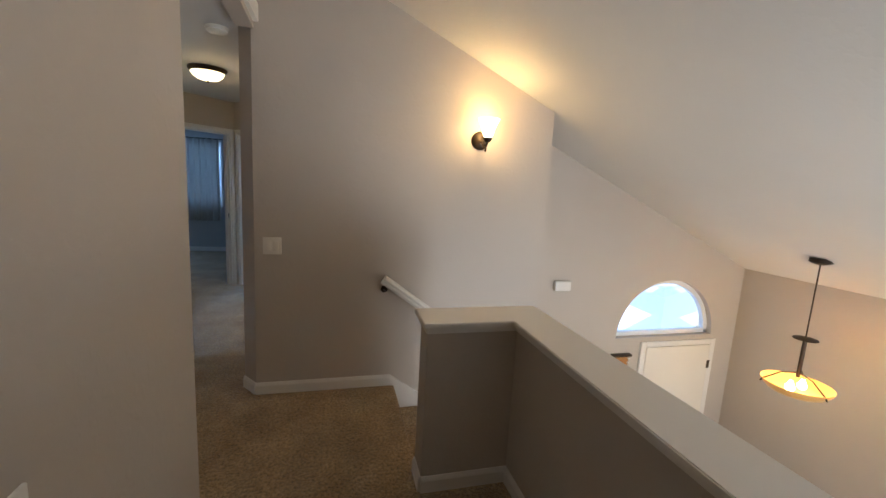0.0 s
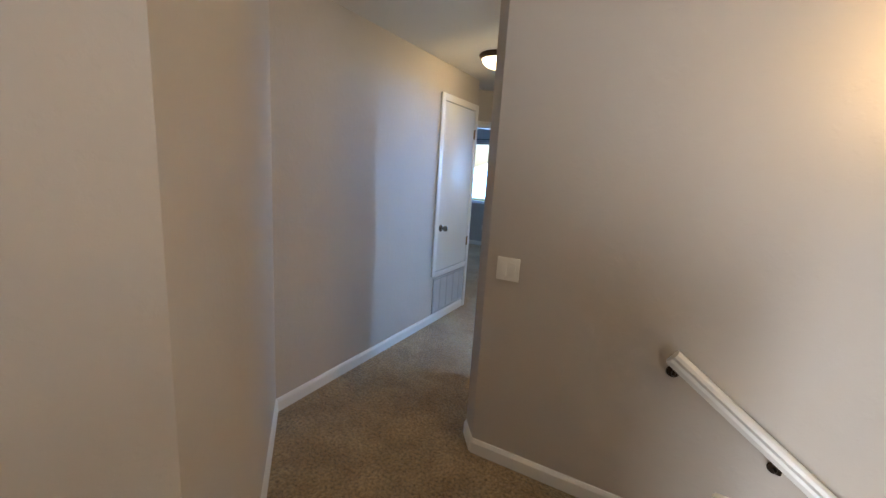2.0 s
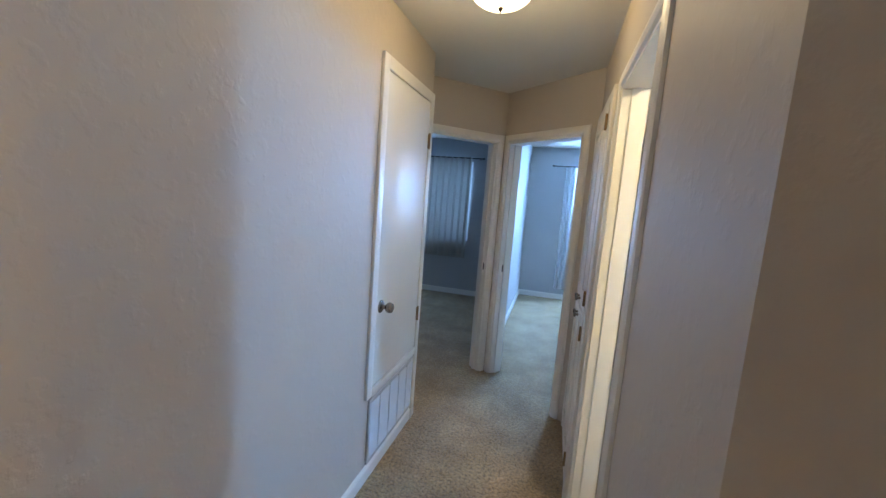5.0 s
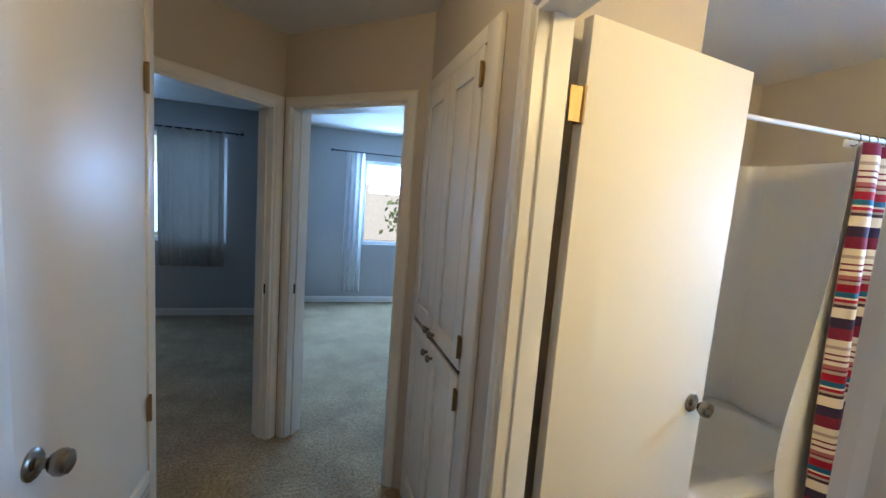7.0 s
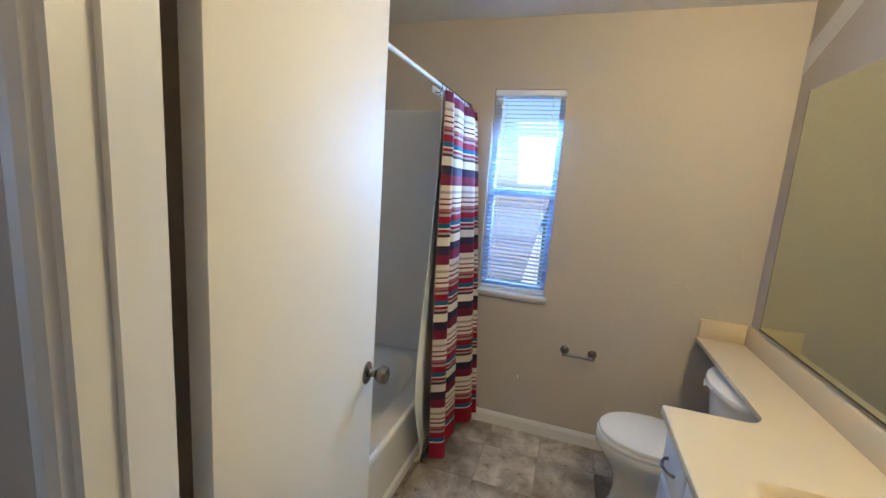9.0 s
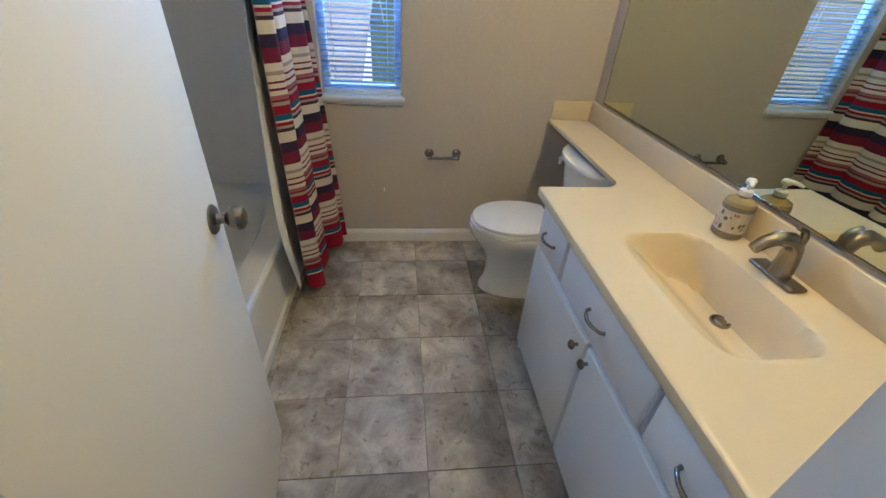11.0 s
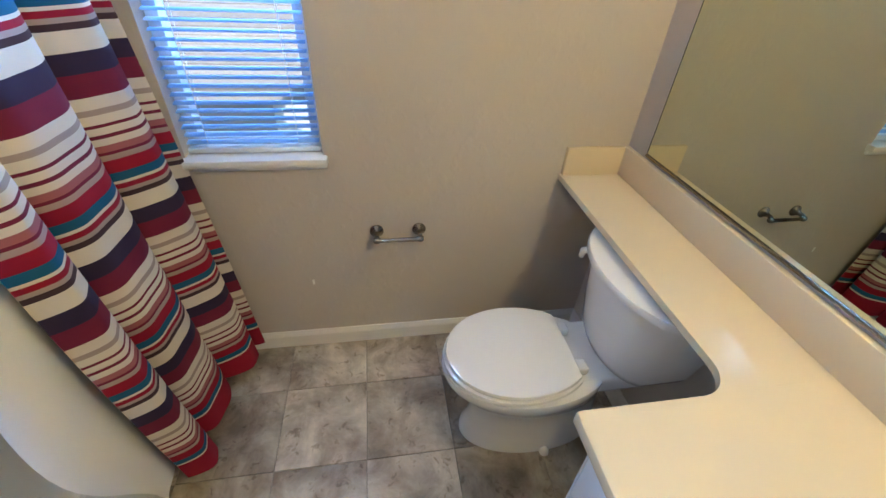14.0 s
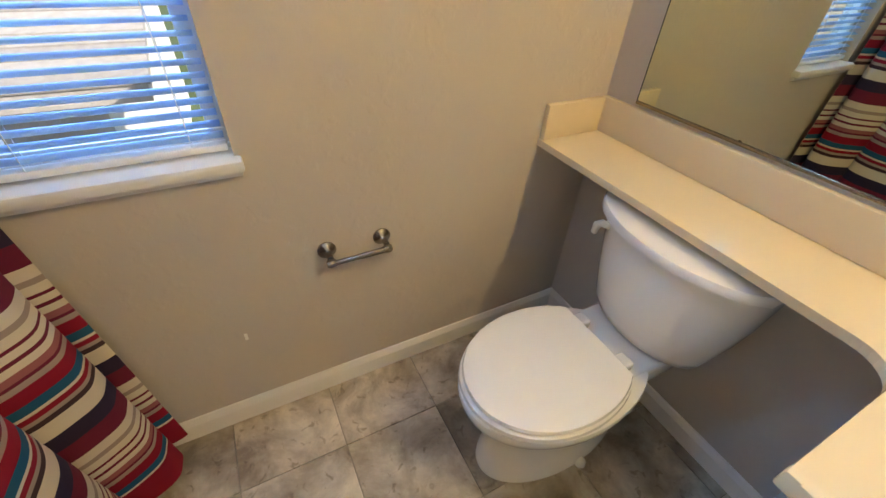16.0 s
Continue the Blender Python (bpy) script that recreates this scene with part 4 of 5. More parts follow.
# Unseen window, added as the opening for the landing's fill light
fixed_window("window_unseen", 2.39, 4.39, -1.2, 0.6, -1.75, -1.6, "wide white-framed window added out of view behind the stairwell for fill light")


# ---- bedrooms ----
fixed_window("window_bedroom_two", -0.115, 1.25, 0.855, 2.06, 9.55, 9.69, "white-framed sliding bedroom window in daylight")
fixed_window("window_bedroom_one", -3.15, -1.75, 0.87, 2.10, 8.94, 9.08, "white-framed sliding bedroom window in daylight")


def drape(name, parent, x0, x1, z0, z1, y, waves, depth, mat, flare=0.0, n=110, rows=14):
    bm = bmesh.new()
    grid = []
    for r in range(rows + 1):
        t = r / rows
        z = z1 + (z0 - z1) * t
        line = []
        for k in range(n + 1):
            s = k / n
            ph = 2 * math.pi * waves * s + 0.5 * math.sin(5 * s)
            x = (x0 + x1) / 2 + (s - 0.5) * (x1 - x0) * (1 + flare * t)
            line.append(bm.verts.new((x + 0.006 * math.sin(2 * ph + t), y + depth * (0.55 + 0.45 * t) * math.sin(ph + 0.4 * t), z)))
        grid.append(line)
    for a, b in zip(grid, grid[1:]):
        for k in range(n):
            bm.faces.new((a[k], a[k + 1], b[k + 1], b[k]))
    ob = part(name, bm, mat, parent)
    return ob


def curtain_rod(root, x0, x1, y, z, wall_y, brackets):
    part("rod", tube([(x0, y, z), (x1, y, z)], 0.008, 10), BLACK, root, "thin black metal rod")
    for xe, s in ((x0, -1), (x1, 1)):
        part("finial", lathe([(0.008, 0), (0.014, 0.005), (0.016, 0.015), (0.012, 0.03), (0, 0.034)], 14, m=Matrix.Translation((xe, y, z)) @ Matrix.Rotation(radians(90 * s), 4, "Y")), BLACK, root)
    for xb in brackets:
        part("bracket", tube([(xb, wall_y - 0.001, z - 0.012), (xb, y, z - 0.012)], 0.006, 8), BLACK, root)


c2 = thing("window_curtain", (-0.18, 9.49, 2.1), "white sheer curtain panel on a thin black rod", "curtain", "bedroom curtains")
curtain_rod(c2, -0.55, 1.65, 9.485, 2.15, 9.55, (-0.50, 1.6))
drape("panel", c2, -0.37, -0.11, 0.18, 2.15, 9.485, 4, 0.03, SHEER)
c1 = thing("window_curtain", (-2.0, 8.88, 2.1), "grey-beige curtain panel half drawn on a thin black rod", "curtain", "bedroom curtains")
curtain_rod(c1, -3.6, -1.60, 8.875, 2.145, 8.94, (-3.5, -1.64))
drape("panel", c1, -2.43, -1.76, 0.60, 2.16, 8.875, 7, 0.028, DRAPE)
ol = thing("wall_outlet", (-2.65, 8.94, 0.37), "white wall outlet under the bedroom window", "outlet")
part("plate", box(-2.685, -2.615, 8.934, 8.939, 0.315, 0.43, 0.002), PLASTIC, ol)
for zz in (0.35, 0.395):
    part("socket", box(-2.667, -2.633, 8.931, 8.935, zz - 0.013, zz + 0.013, 0.001), PLASTIC, ol)


# ---- bathroom ----
WX, WY = 1.945, 3.17  # window wall and mirror wall


def bath_door():
    root = thing("door_bath", (-0.078, 4.548, 0.0), "open off-white slab bathroom door with a round knob", "door")
    m = Matrix.Translation((-0.078, 4.548, 0)) @ Matrix.Rotation(radians(8.7), 4, "Z")
    part("leaf", box(0.006, 0.720, 0.0, 0.035, 0.015, 2.06, 0.002, m=m), DOORP, root)
    door_knob(root, m @ Matrix.Translation((0.652, 0.0, 0.925)) @ Matrix.Rotation(radians(90), 4, "X"), NICKEL)
    door_knob(root, m @ Matrix.Translation((0.652, 0.035, 0.925)) @ Matrix.Rotation(radians(-90), 4, "X"), NICKEL)
    for z in (1.835, 0.25):
        bm = tube([(-0.002, -0.004, z - 0.048), (-0.002, -0.004, z + 0.048)], 0.0065, 12, m=m)
        box(-0.001, 0.0058, 0.0, 0.032, z - 0.044, z + 0.044, bm=bm, m=m)
        box(-0.042, -0.003, -0.001, 0.0015, z - 0.044, z + 0.044, bm=bm, m=Matrix.Translation((-0.078, 4.5435, 0)))
        part("hinge", bm, BRASS, root, "brass butt hinge")


bath_door()
run("bath_casing_inside", (-0.13, 3.17), (-0.13, 4.78), 0, [(0, 0), (0.05, 0), (0.05, 2.09), (0, 2.09)], TRIM, "white casing inside the bathroom doorway", 0.60, 0.662, "trim")


def bath_window():
    y0, y1, z0, z1 = 4.218, 4.622, 0.868, 2.062
    root = thing("window_bath", (WX, (y0 + y1) / 2, z0), "narrow white single-hung bathroom window", "window", kind="structure")
    xa, xb, w = WX + 0.055, WX + 0.105, 0.035
    for a, b, c, d in ((y0 + 0.001, y1 - 0.001, z0 + 0.02, z0 + 0.02 + w), (y0 + 0.001, y1 - 0.001, z1 - w, z1 - 0.001), (y0 + 0.001, y0 + w, z0 + 0.055, z1 - w), (y1 - w, y1 - 0.001, z0 + 0.055, z1 - w)):
        part("window_frame", box(xa, xb, a, b, c, d, 0.003), VINYL, root)
    part("meeting_rail", box(xa - 0.004, xb - 0.01, y0 + w, y1 - w, 1.46, 1.50, 0.003), VINYL, root)
    for c, d in ((z0 + 0.055, 1.46), (1.50, z1 - w)):
        part("pane", box(xa + 0.025, xa + 0.028, y0 + w, y1 - w, c, d), GLASS, root, smooth=False).visible_shadow = False
    sill = part("window_sill", box(WX - 0.032, WX + 0.053, y0 - 0.014, y1 + 0.014, z0 - 0.014, z0 + 0.012, 0.006), TRIM, root)
    part("apron", box(WX - 0.014, WX - 0.0005, y0 - 0.008, y1 + 0.008, z0 - 0.03, z0 - 0.014, 0.004), TRIM, root)
    bl = thing("window_blind", (WX + 0.03, (y0 + y1) / 2, z1), "white slatted window blind, lowered, open slats coloured with blue daylight", "blind")
    part("head_rail", box(WX + 0.012, WX + 0.048, y0 + 0.004, y1 - 0.004, z1 - 0.035, z1 - 0.002, 0.002), VINYL, bl)
    part("bottom_rail", box(WX + 0.016, WX + 0.044, y0 + 0.006, y1 - 0.006, z0 + 0.018, z0 + 0.034, 0.004), VINYL, bl)
    own = bmesh.new()
    hw, n = 0.0125, 4
    rows = []
    for k in range(n + 1):
        u = -1 + 2 * k / n
        rows.append([own.verts.new((hw * u, yy, 0.0022 * (1 - u * u))) for yy in (y0 + 0.008, y1 - 0.008)])
    for a, b in zip(rows, rows[1:]):
        own.faces.new((a[0], a[1], b[1], b[0]))
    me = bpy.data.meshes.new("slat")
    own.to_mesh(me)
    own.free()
    # Slat colour carries painted blue daylight
    me.materials.append(SLAT_DAYLIT)
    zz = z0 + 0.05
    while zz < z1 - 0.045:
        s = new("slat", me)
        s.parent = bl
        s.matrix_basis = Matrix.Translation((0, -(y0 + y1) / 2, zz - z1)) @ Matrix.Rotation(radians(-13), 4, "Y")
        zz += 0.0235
    for yy in (y0 + 0.07, y1 - 0.07):
        part("ladder_cord", tube([(WX + 0.018, yy, z0 + 0.02), (WX + 0.018, yy, z1 - 0.03)], 0.0009, 6), VINYL, bl)
        part("ladder_cord", tube([(WX + 0.042, yy, z0 + 0.02), (WX + 0.042, yy, z1 - 0.03)], 0.0009, 6), VINYL, bl)
    part("tilt_wand", tube([(WX + 0.008, y1 - 0.05, z1 - 0.03), (WX + 0.007, y1 - 0.05, z1 - 0.55)], 0.003, 8), VINYL, bl)


bath_window()


def bathtub():
    x0, x1, y0, y1, h = 0.425, WX - 0.002, 4.782, 5.598, 0.385
    root = thing("bathtub", ((x0 + x1) / 2, (y0 + y1) / 2, 0), "off-white acrylic alcove bathtub", "bathtub")
    nx, ny = 72, 44
    bm = bmesh.new()
    grid = []
    cx, cy, rx, ry = (x0 + x1) / 2, (y0 + y1) / 2 + 0.015, (x1 - x0) / 2 - 0.09, (y1 - y0) / 2 - 0.085
    for i in range(nx + 1):
        line = []
        for j in range(ny + 1):
            x, y = x0 + (x1 - x0) * i / nx, y0 + (y1 - y0) * j / ny
            q = (abs((x - cx) / rx) ** 3.2 + abs((y - cy) / ry) ** 3.2) ** (1 / 3.2)
            t = min(1, max(0, (1.02 - q) / 0.30))
            z = h - 0.33 * (t * t * (3 - 2 * t))
            line.append(bm.verts.new((x, y, z)))
        grid.append(line)
    for i in range(nx):
        for j in range(ny):
            bm.faces.new((grid[i][j], grid[i + 1][j], grid[i + 1][j + 1], grid[i][j + 1]))
    part("basin", bm, ACRYL, root)
    own = bmesh.new()
    prof = [(y0, h), (y0 - 0.012, h - 0.006), (y0 - 0.016, h - 0.02), (y0 - 0.012, h - 0.06), (y0 + 0.006, h - 0.075), (y0 + 0.008, 0.06), (y0 - 0.004, 0.045), (y0 - 0.004, 0.0), (y0 + 0.03, 0.0), (y0 + 0.03, h - 0.02)]
    a = [own.verts.new((x0, y, z)) for y, z in prof]
    b = [own.verts.new((x1, y, z)) for y, z in prof]
    for k in range(len(prof)):
        own.faces.new((a[k], a[(k + 1) % len(prof)], b[(k + 1) % len(prof)], b[k]))
    part("apron", own, ACRYL, root, smooth=False)
    sr = thing("tub_surround", (cx, y1, h), "off-white moulded plastic wall surround above the tub", "tub surround")
    zt = 1.93
    part("back_panel", box(x0, x1 - 0.004, y1 - 0.018, y1 + 0.001, h + 0.002, zt, 0.006), ACRYL, sr)
    part("end_panel", box(x1 - 0.022, x1 + 0.001, y0 + 0.01, y1 - 0.019, h + 0.002, zt, 0.006), ACRYL, sr)
    part("end_panel", box(x0 - 0.004, x0 + 0.018, y0 + 0.01, y1 - 0.019, h + 0.002, zt, 0.006), ACRYL, sr)
    for xx, s in ((x1 - 0.022, -1), (x0 + 0.018, 1)):
        own = bmesh.new()
        r = 0.10
        pts = [(xx, y1 - 0.018)] + [(xx + s * (r - r * math.cos(t)), y1 - 0.018 - (r - r * math.sin(t))) for t in [math.pi / 2 * k / 8 for k in range(9)]]
        pts = [(xx, y1 - 0.018), (xx, y1 - 0.018 - r)] + [(xx + s * (r - r * math.cos(math.pi / 2 * k / 8)), y1 - 0.018 - r + r * math.sin(math.pi / 2 * k / 8)) for k in range(1, 9)]
        prism(pts, h + 0.002, zt, bm=own)
        part("corner_cove", own, ACRYL, sr)
    part("soap_ledge", box(0.75, 1.45, y1 - 0.06, y1 - 0.017, 0.78, 0.82, 0.012), ACRYL, sr)


bathtub()


def shower_curtain():
    root = thing("shower_curtain", (1.65, 4.79, 1.95), "shower curtain with crimson, navy, teal and cream stripes, drawn aside", "shower curtain")
    n, rows, waves = 200, 40, 3.3
    bm = bmesh.new()
    grid = []
    for r in range(rows + 1):
        t = r / rows
        z = 1.925 + (0.065 - 1.925) * t
        line = []
        for k in range(n + 1):
            s = k / n
            ph = math.pi * (waves * s + 0.18 * math.sin(5.3 * s + 0.6) + 0.05 * t * math.sin(9 * s))
            x0 = 1.355 + 0.035 * t - 0.045 * math.sin(math.pi * t)
            x = x0 + s * (1.925 - x0)
            y = 4.712 - (0.0 + 0.085 * t) * s ** 1.3
            amp = (0.038 + 0.085 * t ** 0.7) * (0.8 + 0.2 * math.sin(7 * s + 1.0))
            puff = abs(math.sin(ph)) ** 0.65 + 0.03 * math.sin(5 * ph + 2 * t)
            line.append(bm.verts.new((min(x - 0.01 * t * math.sin(2 * ph), 1.930), y - amp * puff + 0.03, z + 0.016 * t ** 4 * (0.5 - puff))))
        grid.append(line)
    for a, b in zip(grid, grid[1:]):
        for k in range(n):
            bm.faces.new((a[k], a[k + 1], b[k + 1], b[k]))
    cl = part("cloth", bm, CLOTH, root)
    cl.matrix_basis = Matrix.Translation(-root.location)
    bm = bmesh.new()
    grid = []
    for r in range(rows + 1):
        t = r / rows
        z = 1.925 + (0.075 - 1.925) * t
        line = []
        for k in range(81):
            s = k / 80
            ph = 2 * math.pi * 3.6 * s
            belly = math.sin(math.pi * t * t) ** 2 * (1 - s) ** 2
            crease = 0.007 * math.sin(9 * t + 1) * (1 - s)
            x = 1.312 - 0.165 * belly + crease + s * 0.58
            y = 4.770 - 0.012 * t - 0.052 * (1 - s) ** 5 + 0.010 * belly * math.sin(7 * t) + 0.006 * math.sin(ph + 0.8 * t)
            line.append(bm.verts.new((min(x, 1.915), y, z)))
        grid.append(line)
    for a, b in zip(grid, grid[1:]):
        for k in range(80):
            bm.faces.new((a[k], a[k + 1], b[k + 1], b[k]))
    ln = thing("curtain_liner", (1.5, 4.83, 1.925), "white plastic curtain liner hanging outside the tub", "curtain liner")
    part("sheet", bm, LINER, ln)
    part("top_hem", box(1.355, 1.90, 4.782, 4.790, 1.915, 1.945, 0.002), LINER, ln)
    rod = thing("shower_rod", (1.2, 4.80, 1.958), "chrome tension rod for the shower curtain", "curtain rod")
    part("rod", tube([(0.425, 4.77, 1.958), (1.943, 4.77, 1.958)], 0.0095, 16), VINYL, rod)
    for xx in (0.43, 1.936):
        part("flange", tube([(xx - 0.008, 4.77, 1.958), (xx + 0.008, 4.77, 1.958)], 0.022, 16), NICKEL, rod)
    for k in range(10):
        xx = 1.39 + 0.055 * k
        ring = [(xx + 0.003 * math.sin(a), 4.77 + 0.021 * math.sin(a), 1.946 + 0.027 * math.cos(a)) for a in [2 * math.pi * j / 14 for j in range(15)]]
        part("hook", tube(ring, 0.0018, 6), BRONZE, root, "dark metal curtain hook")


shower_curtain()


def paper_holder():
    z = 0.581
    root = thing("toilet_paper_holder", (WX, 3.99, z), "empty brushed nickel toilet paper holder on the wall", "paper holder")
    for yy in (4.066, 3.911):
        m = Matrix.Translation((WX, yy, z)) @ Matrix.Rotation(radians(-90), 4, "Y")
        part("post", lathe([(0, 0), (0.025, 0), (0.0255, 0.005), (0.021, 0.010), (0.012, 0.018), (0.0085, 0.030), (0.0085, 0.044), (0, 0.045)], 24, m=m), NICKEL, root)
        part("socket", lathe([(0, -0.014), (0.009, -0.012), (0.0125, -0.004), (0.0125, 0.004), (0.009, 0.012), (0, 0.014)], 20, m=Matrix.Translation((WX - 0.05, yy, z - 0.010)) @ Matrix.Rotation(radians(90), 4, "X")), NICKEL, root)
    part("roller", tube([(WX - 0.05, 3.915, z - 0.012), (WX - 0.05, 3.985, z - 0.012), (WX - 0.05, 3.987, z - 0.012), (WX - 0.05, 4.062, z - 0.012)], [0.0085, 0.0085, 0.0072, 0.0072], 14), NICKEL, root)


paper_holder()
wm = thing("wall_scuff", (WX - 0.001, 4.322, 0.352), "small white patch where the wall paint is chipped", "paint chip")
part("chip", box(WX - 0.0012, WX + 0.001, 4.318, 4.326, 0.34, 0.364), PLASTIC, wm, smooth=False)

TOP = 0.79


def toilet():
    cx = 1.477
    root = thing("toilet", (cx, 3.55, 0), "white two-piece toilet with its lid closed", "toilet")

    def egg(y0, y1, w, cut=None, k=48):
        """An oval outline, blunter at the back and cut straight there when asked."""
        cy, ry = (y0 + y1) / 2, (y1 - y0) / 2
        pts = []
        for j in range(k):
            a = 2 * math.pi * (j + 0.5) / k
            c, s = math.cos(a), math.sin(a)
            x = math.copysign(abs(c) ** (0.82 if s < 0 else 0.96), c)
            y = cy + ry * s
            pts.append((cx + w / 2 * x, y if cut is None else max(y, cut + 0.004 * abs(x))))
        return pts

    def loft(sections, nm, mat=PORC, label=""):
        bm = bmesh.new()
        rings = [[bm.verts.new((x, y, z)) for x, y in pts] for pts, z in sections]
        n = len(rings[0])
        for a, b in zip(rings, rings[1:]):
            for j in range(n):
                bm.faces.new((a[j], a[(j + 1) % n], b[(j + 1) % n], b[j]))
        bm.faces.new(rings[0])
        bm.faces.new(rings[-1])
        return part(nm, bm, mat, root, label)

    loft([(egg(3.30, 3.805, 0.25), 0.0), (egg(3.30, 3.803, 0.245), 0.025), (egg(3.31, 3.785, 0.222), 0.06), (egg(3.31, 3.775, 0.212), 0.13), (egg(3.32, 3.785, 0.225), 0.20),
          (egg(3.335, 3.815, 0.275), 0.26), (egg(3.345, 3.855, 0.335), 0.315), (egg(3.35, 3.88, 0.364), 0.352), (egg(3.35, 3.885, 0.372), 0.378), (egg(3.352, 3.883, 0.368), 0.388),
          (egg(3.36, 3.872, 0.350), 0.393)], "bowl")
    part("deck", box(cx - 0.125, cx + 0.125, 3.215, 3.53, 0.33, 0.3955, 0.014, seg=3), PORC, root)
    part("mounting_bolt_cap", lathe([(0, 0.024), (0.008, 0.022), (0.015, 0.014), (0.018, 0.0), (0, 0.0)], 16, m=Matrix.Translation((cx - 0.128, 3.52, 0.001))), PORC, root)
    loft([(egg(3.425, 3.880, 0.360, 3.475), 0.397), (egg(3.422, 3.883, 0.366, 3.472), 0.402), (egg(3.424, 3.881, 0.362, 3.474), 0.412), (egg(3.43, 3.875, 0.352, 3.480), 0.4145)], "seat", PORC)
    loft([(egg(3.432, 3.872, 0.350, 3.484), 0.418), (egg(3.429, 3.875, 0.355, 3.481), 0.423), (egg(3.432, 3.872, 0.349, 3.484), 0.432), (egg(3.445, 3.860, 0.325, 3.497), 0.436)], "lid", PORC)
    for s in (-1, 1):
        part("seat_hinge", box(cx + s * 0.078 - 0.022, cx + s * 0.078 + 0.022, 3.448, 3.484, 0.395, 0.425, 0.007, seg=3), PORC, root)

    def tank_outline(w, y0, y1, bow, k=18):
        pts = [(cx - 0.012 - w / 2, y0), (cx - 0.012 + w / 2, y0)]
        for j in range(k + 1):
            u = 1 - 2 * j / k
            pts.append((cx - 0.012 + u * w / 2, y1 + bow * (1 - abs(u) ** 2.2) - 0.02 * abs(u) ** 10))
        return pts

    bm = bmesh.new()
    rings = []
    for w, y1, bow, z in ((0.20, 3.31, 0.03, 0.396), (0.27, 3.335, 0.045, 0.400), (0.315, 3.348, 0.052, 0.416), (0.345, 3.355, 0.058, 0.45), (0.375, 3.36, 0.064, 0.53), (0.41, 3.366, 0.072, 0.66), (0.42, 3.368, 0.074, 0.712)):
        rings.append([bm.verts.new((x, y, z)) for x, y in tank_outline(w, 3.195, y1, bow)])
    n = len(rings[0])
    for a, b in zip(rings, rings[1:]):
        for j in range(n):
            bm.faces.new((a[j], a[(j + 1) % n], b[(j + 1) % n], b[j]))
    bm.faces.new(rings[0])
    bm.faces.new(rings[-1])
    part("tank", bm, PORC, root)
    bm = bmesh.new()
    rings = [[bm.verts.new((x, y, z)) for x, y in tank_outline(w, 3.187, y1, 0.082)] for w, y1, z in ((0.43, 3.374, 0.713), (0.448, 3.382, 0.718), (0.45, 3.383, 0.734), (0.444, 3.380, 0.742), (0.42, 3.368, 0.7465))]
    for a, b in zip(rings, rings[1:]):
        for j in range(n):
            bm.faces.new((a[j], a[(j + 1) % n], b[(j + 1) % n], b[j]))
    bm.faces.new(rings[0])
    bm.faces.new(rings[-1])
    part("tank_lid", bm, PORC, root)
    hx, hy, hz = cx + 0.142, 3.392, 0.682
    bm = lathe([(0, 0), (0.015, 0), (0.014, 0.008), (0.008, 0.014), (0, 0.015)], 16, m=Matrix.Translation((hx, hy, hz)) @ Matrix.Rotation(radians(-90), 4, "X"))
    tube([(hx, hy + 0.014, hz), (hx + 0.012, hy + 0.022, hz + 0.004), (hx + 0.022, hy + 0.026, hz - 0.006), (hx + 0.026, hy + 0.026, hz - 0.032)], [0.008, 0.010, 0.011, 0.008], 12, bm)
    part("flush_lever", bm, PLASTIC, root, "white flush lever")


toilet()


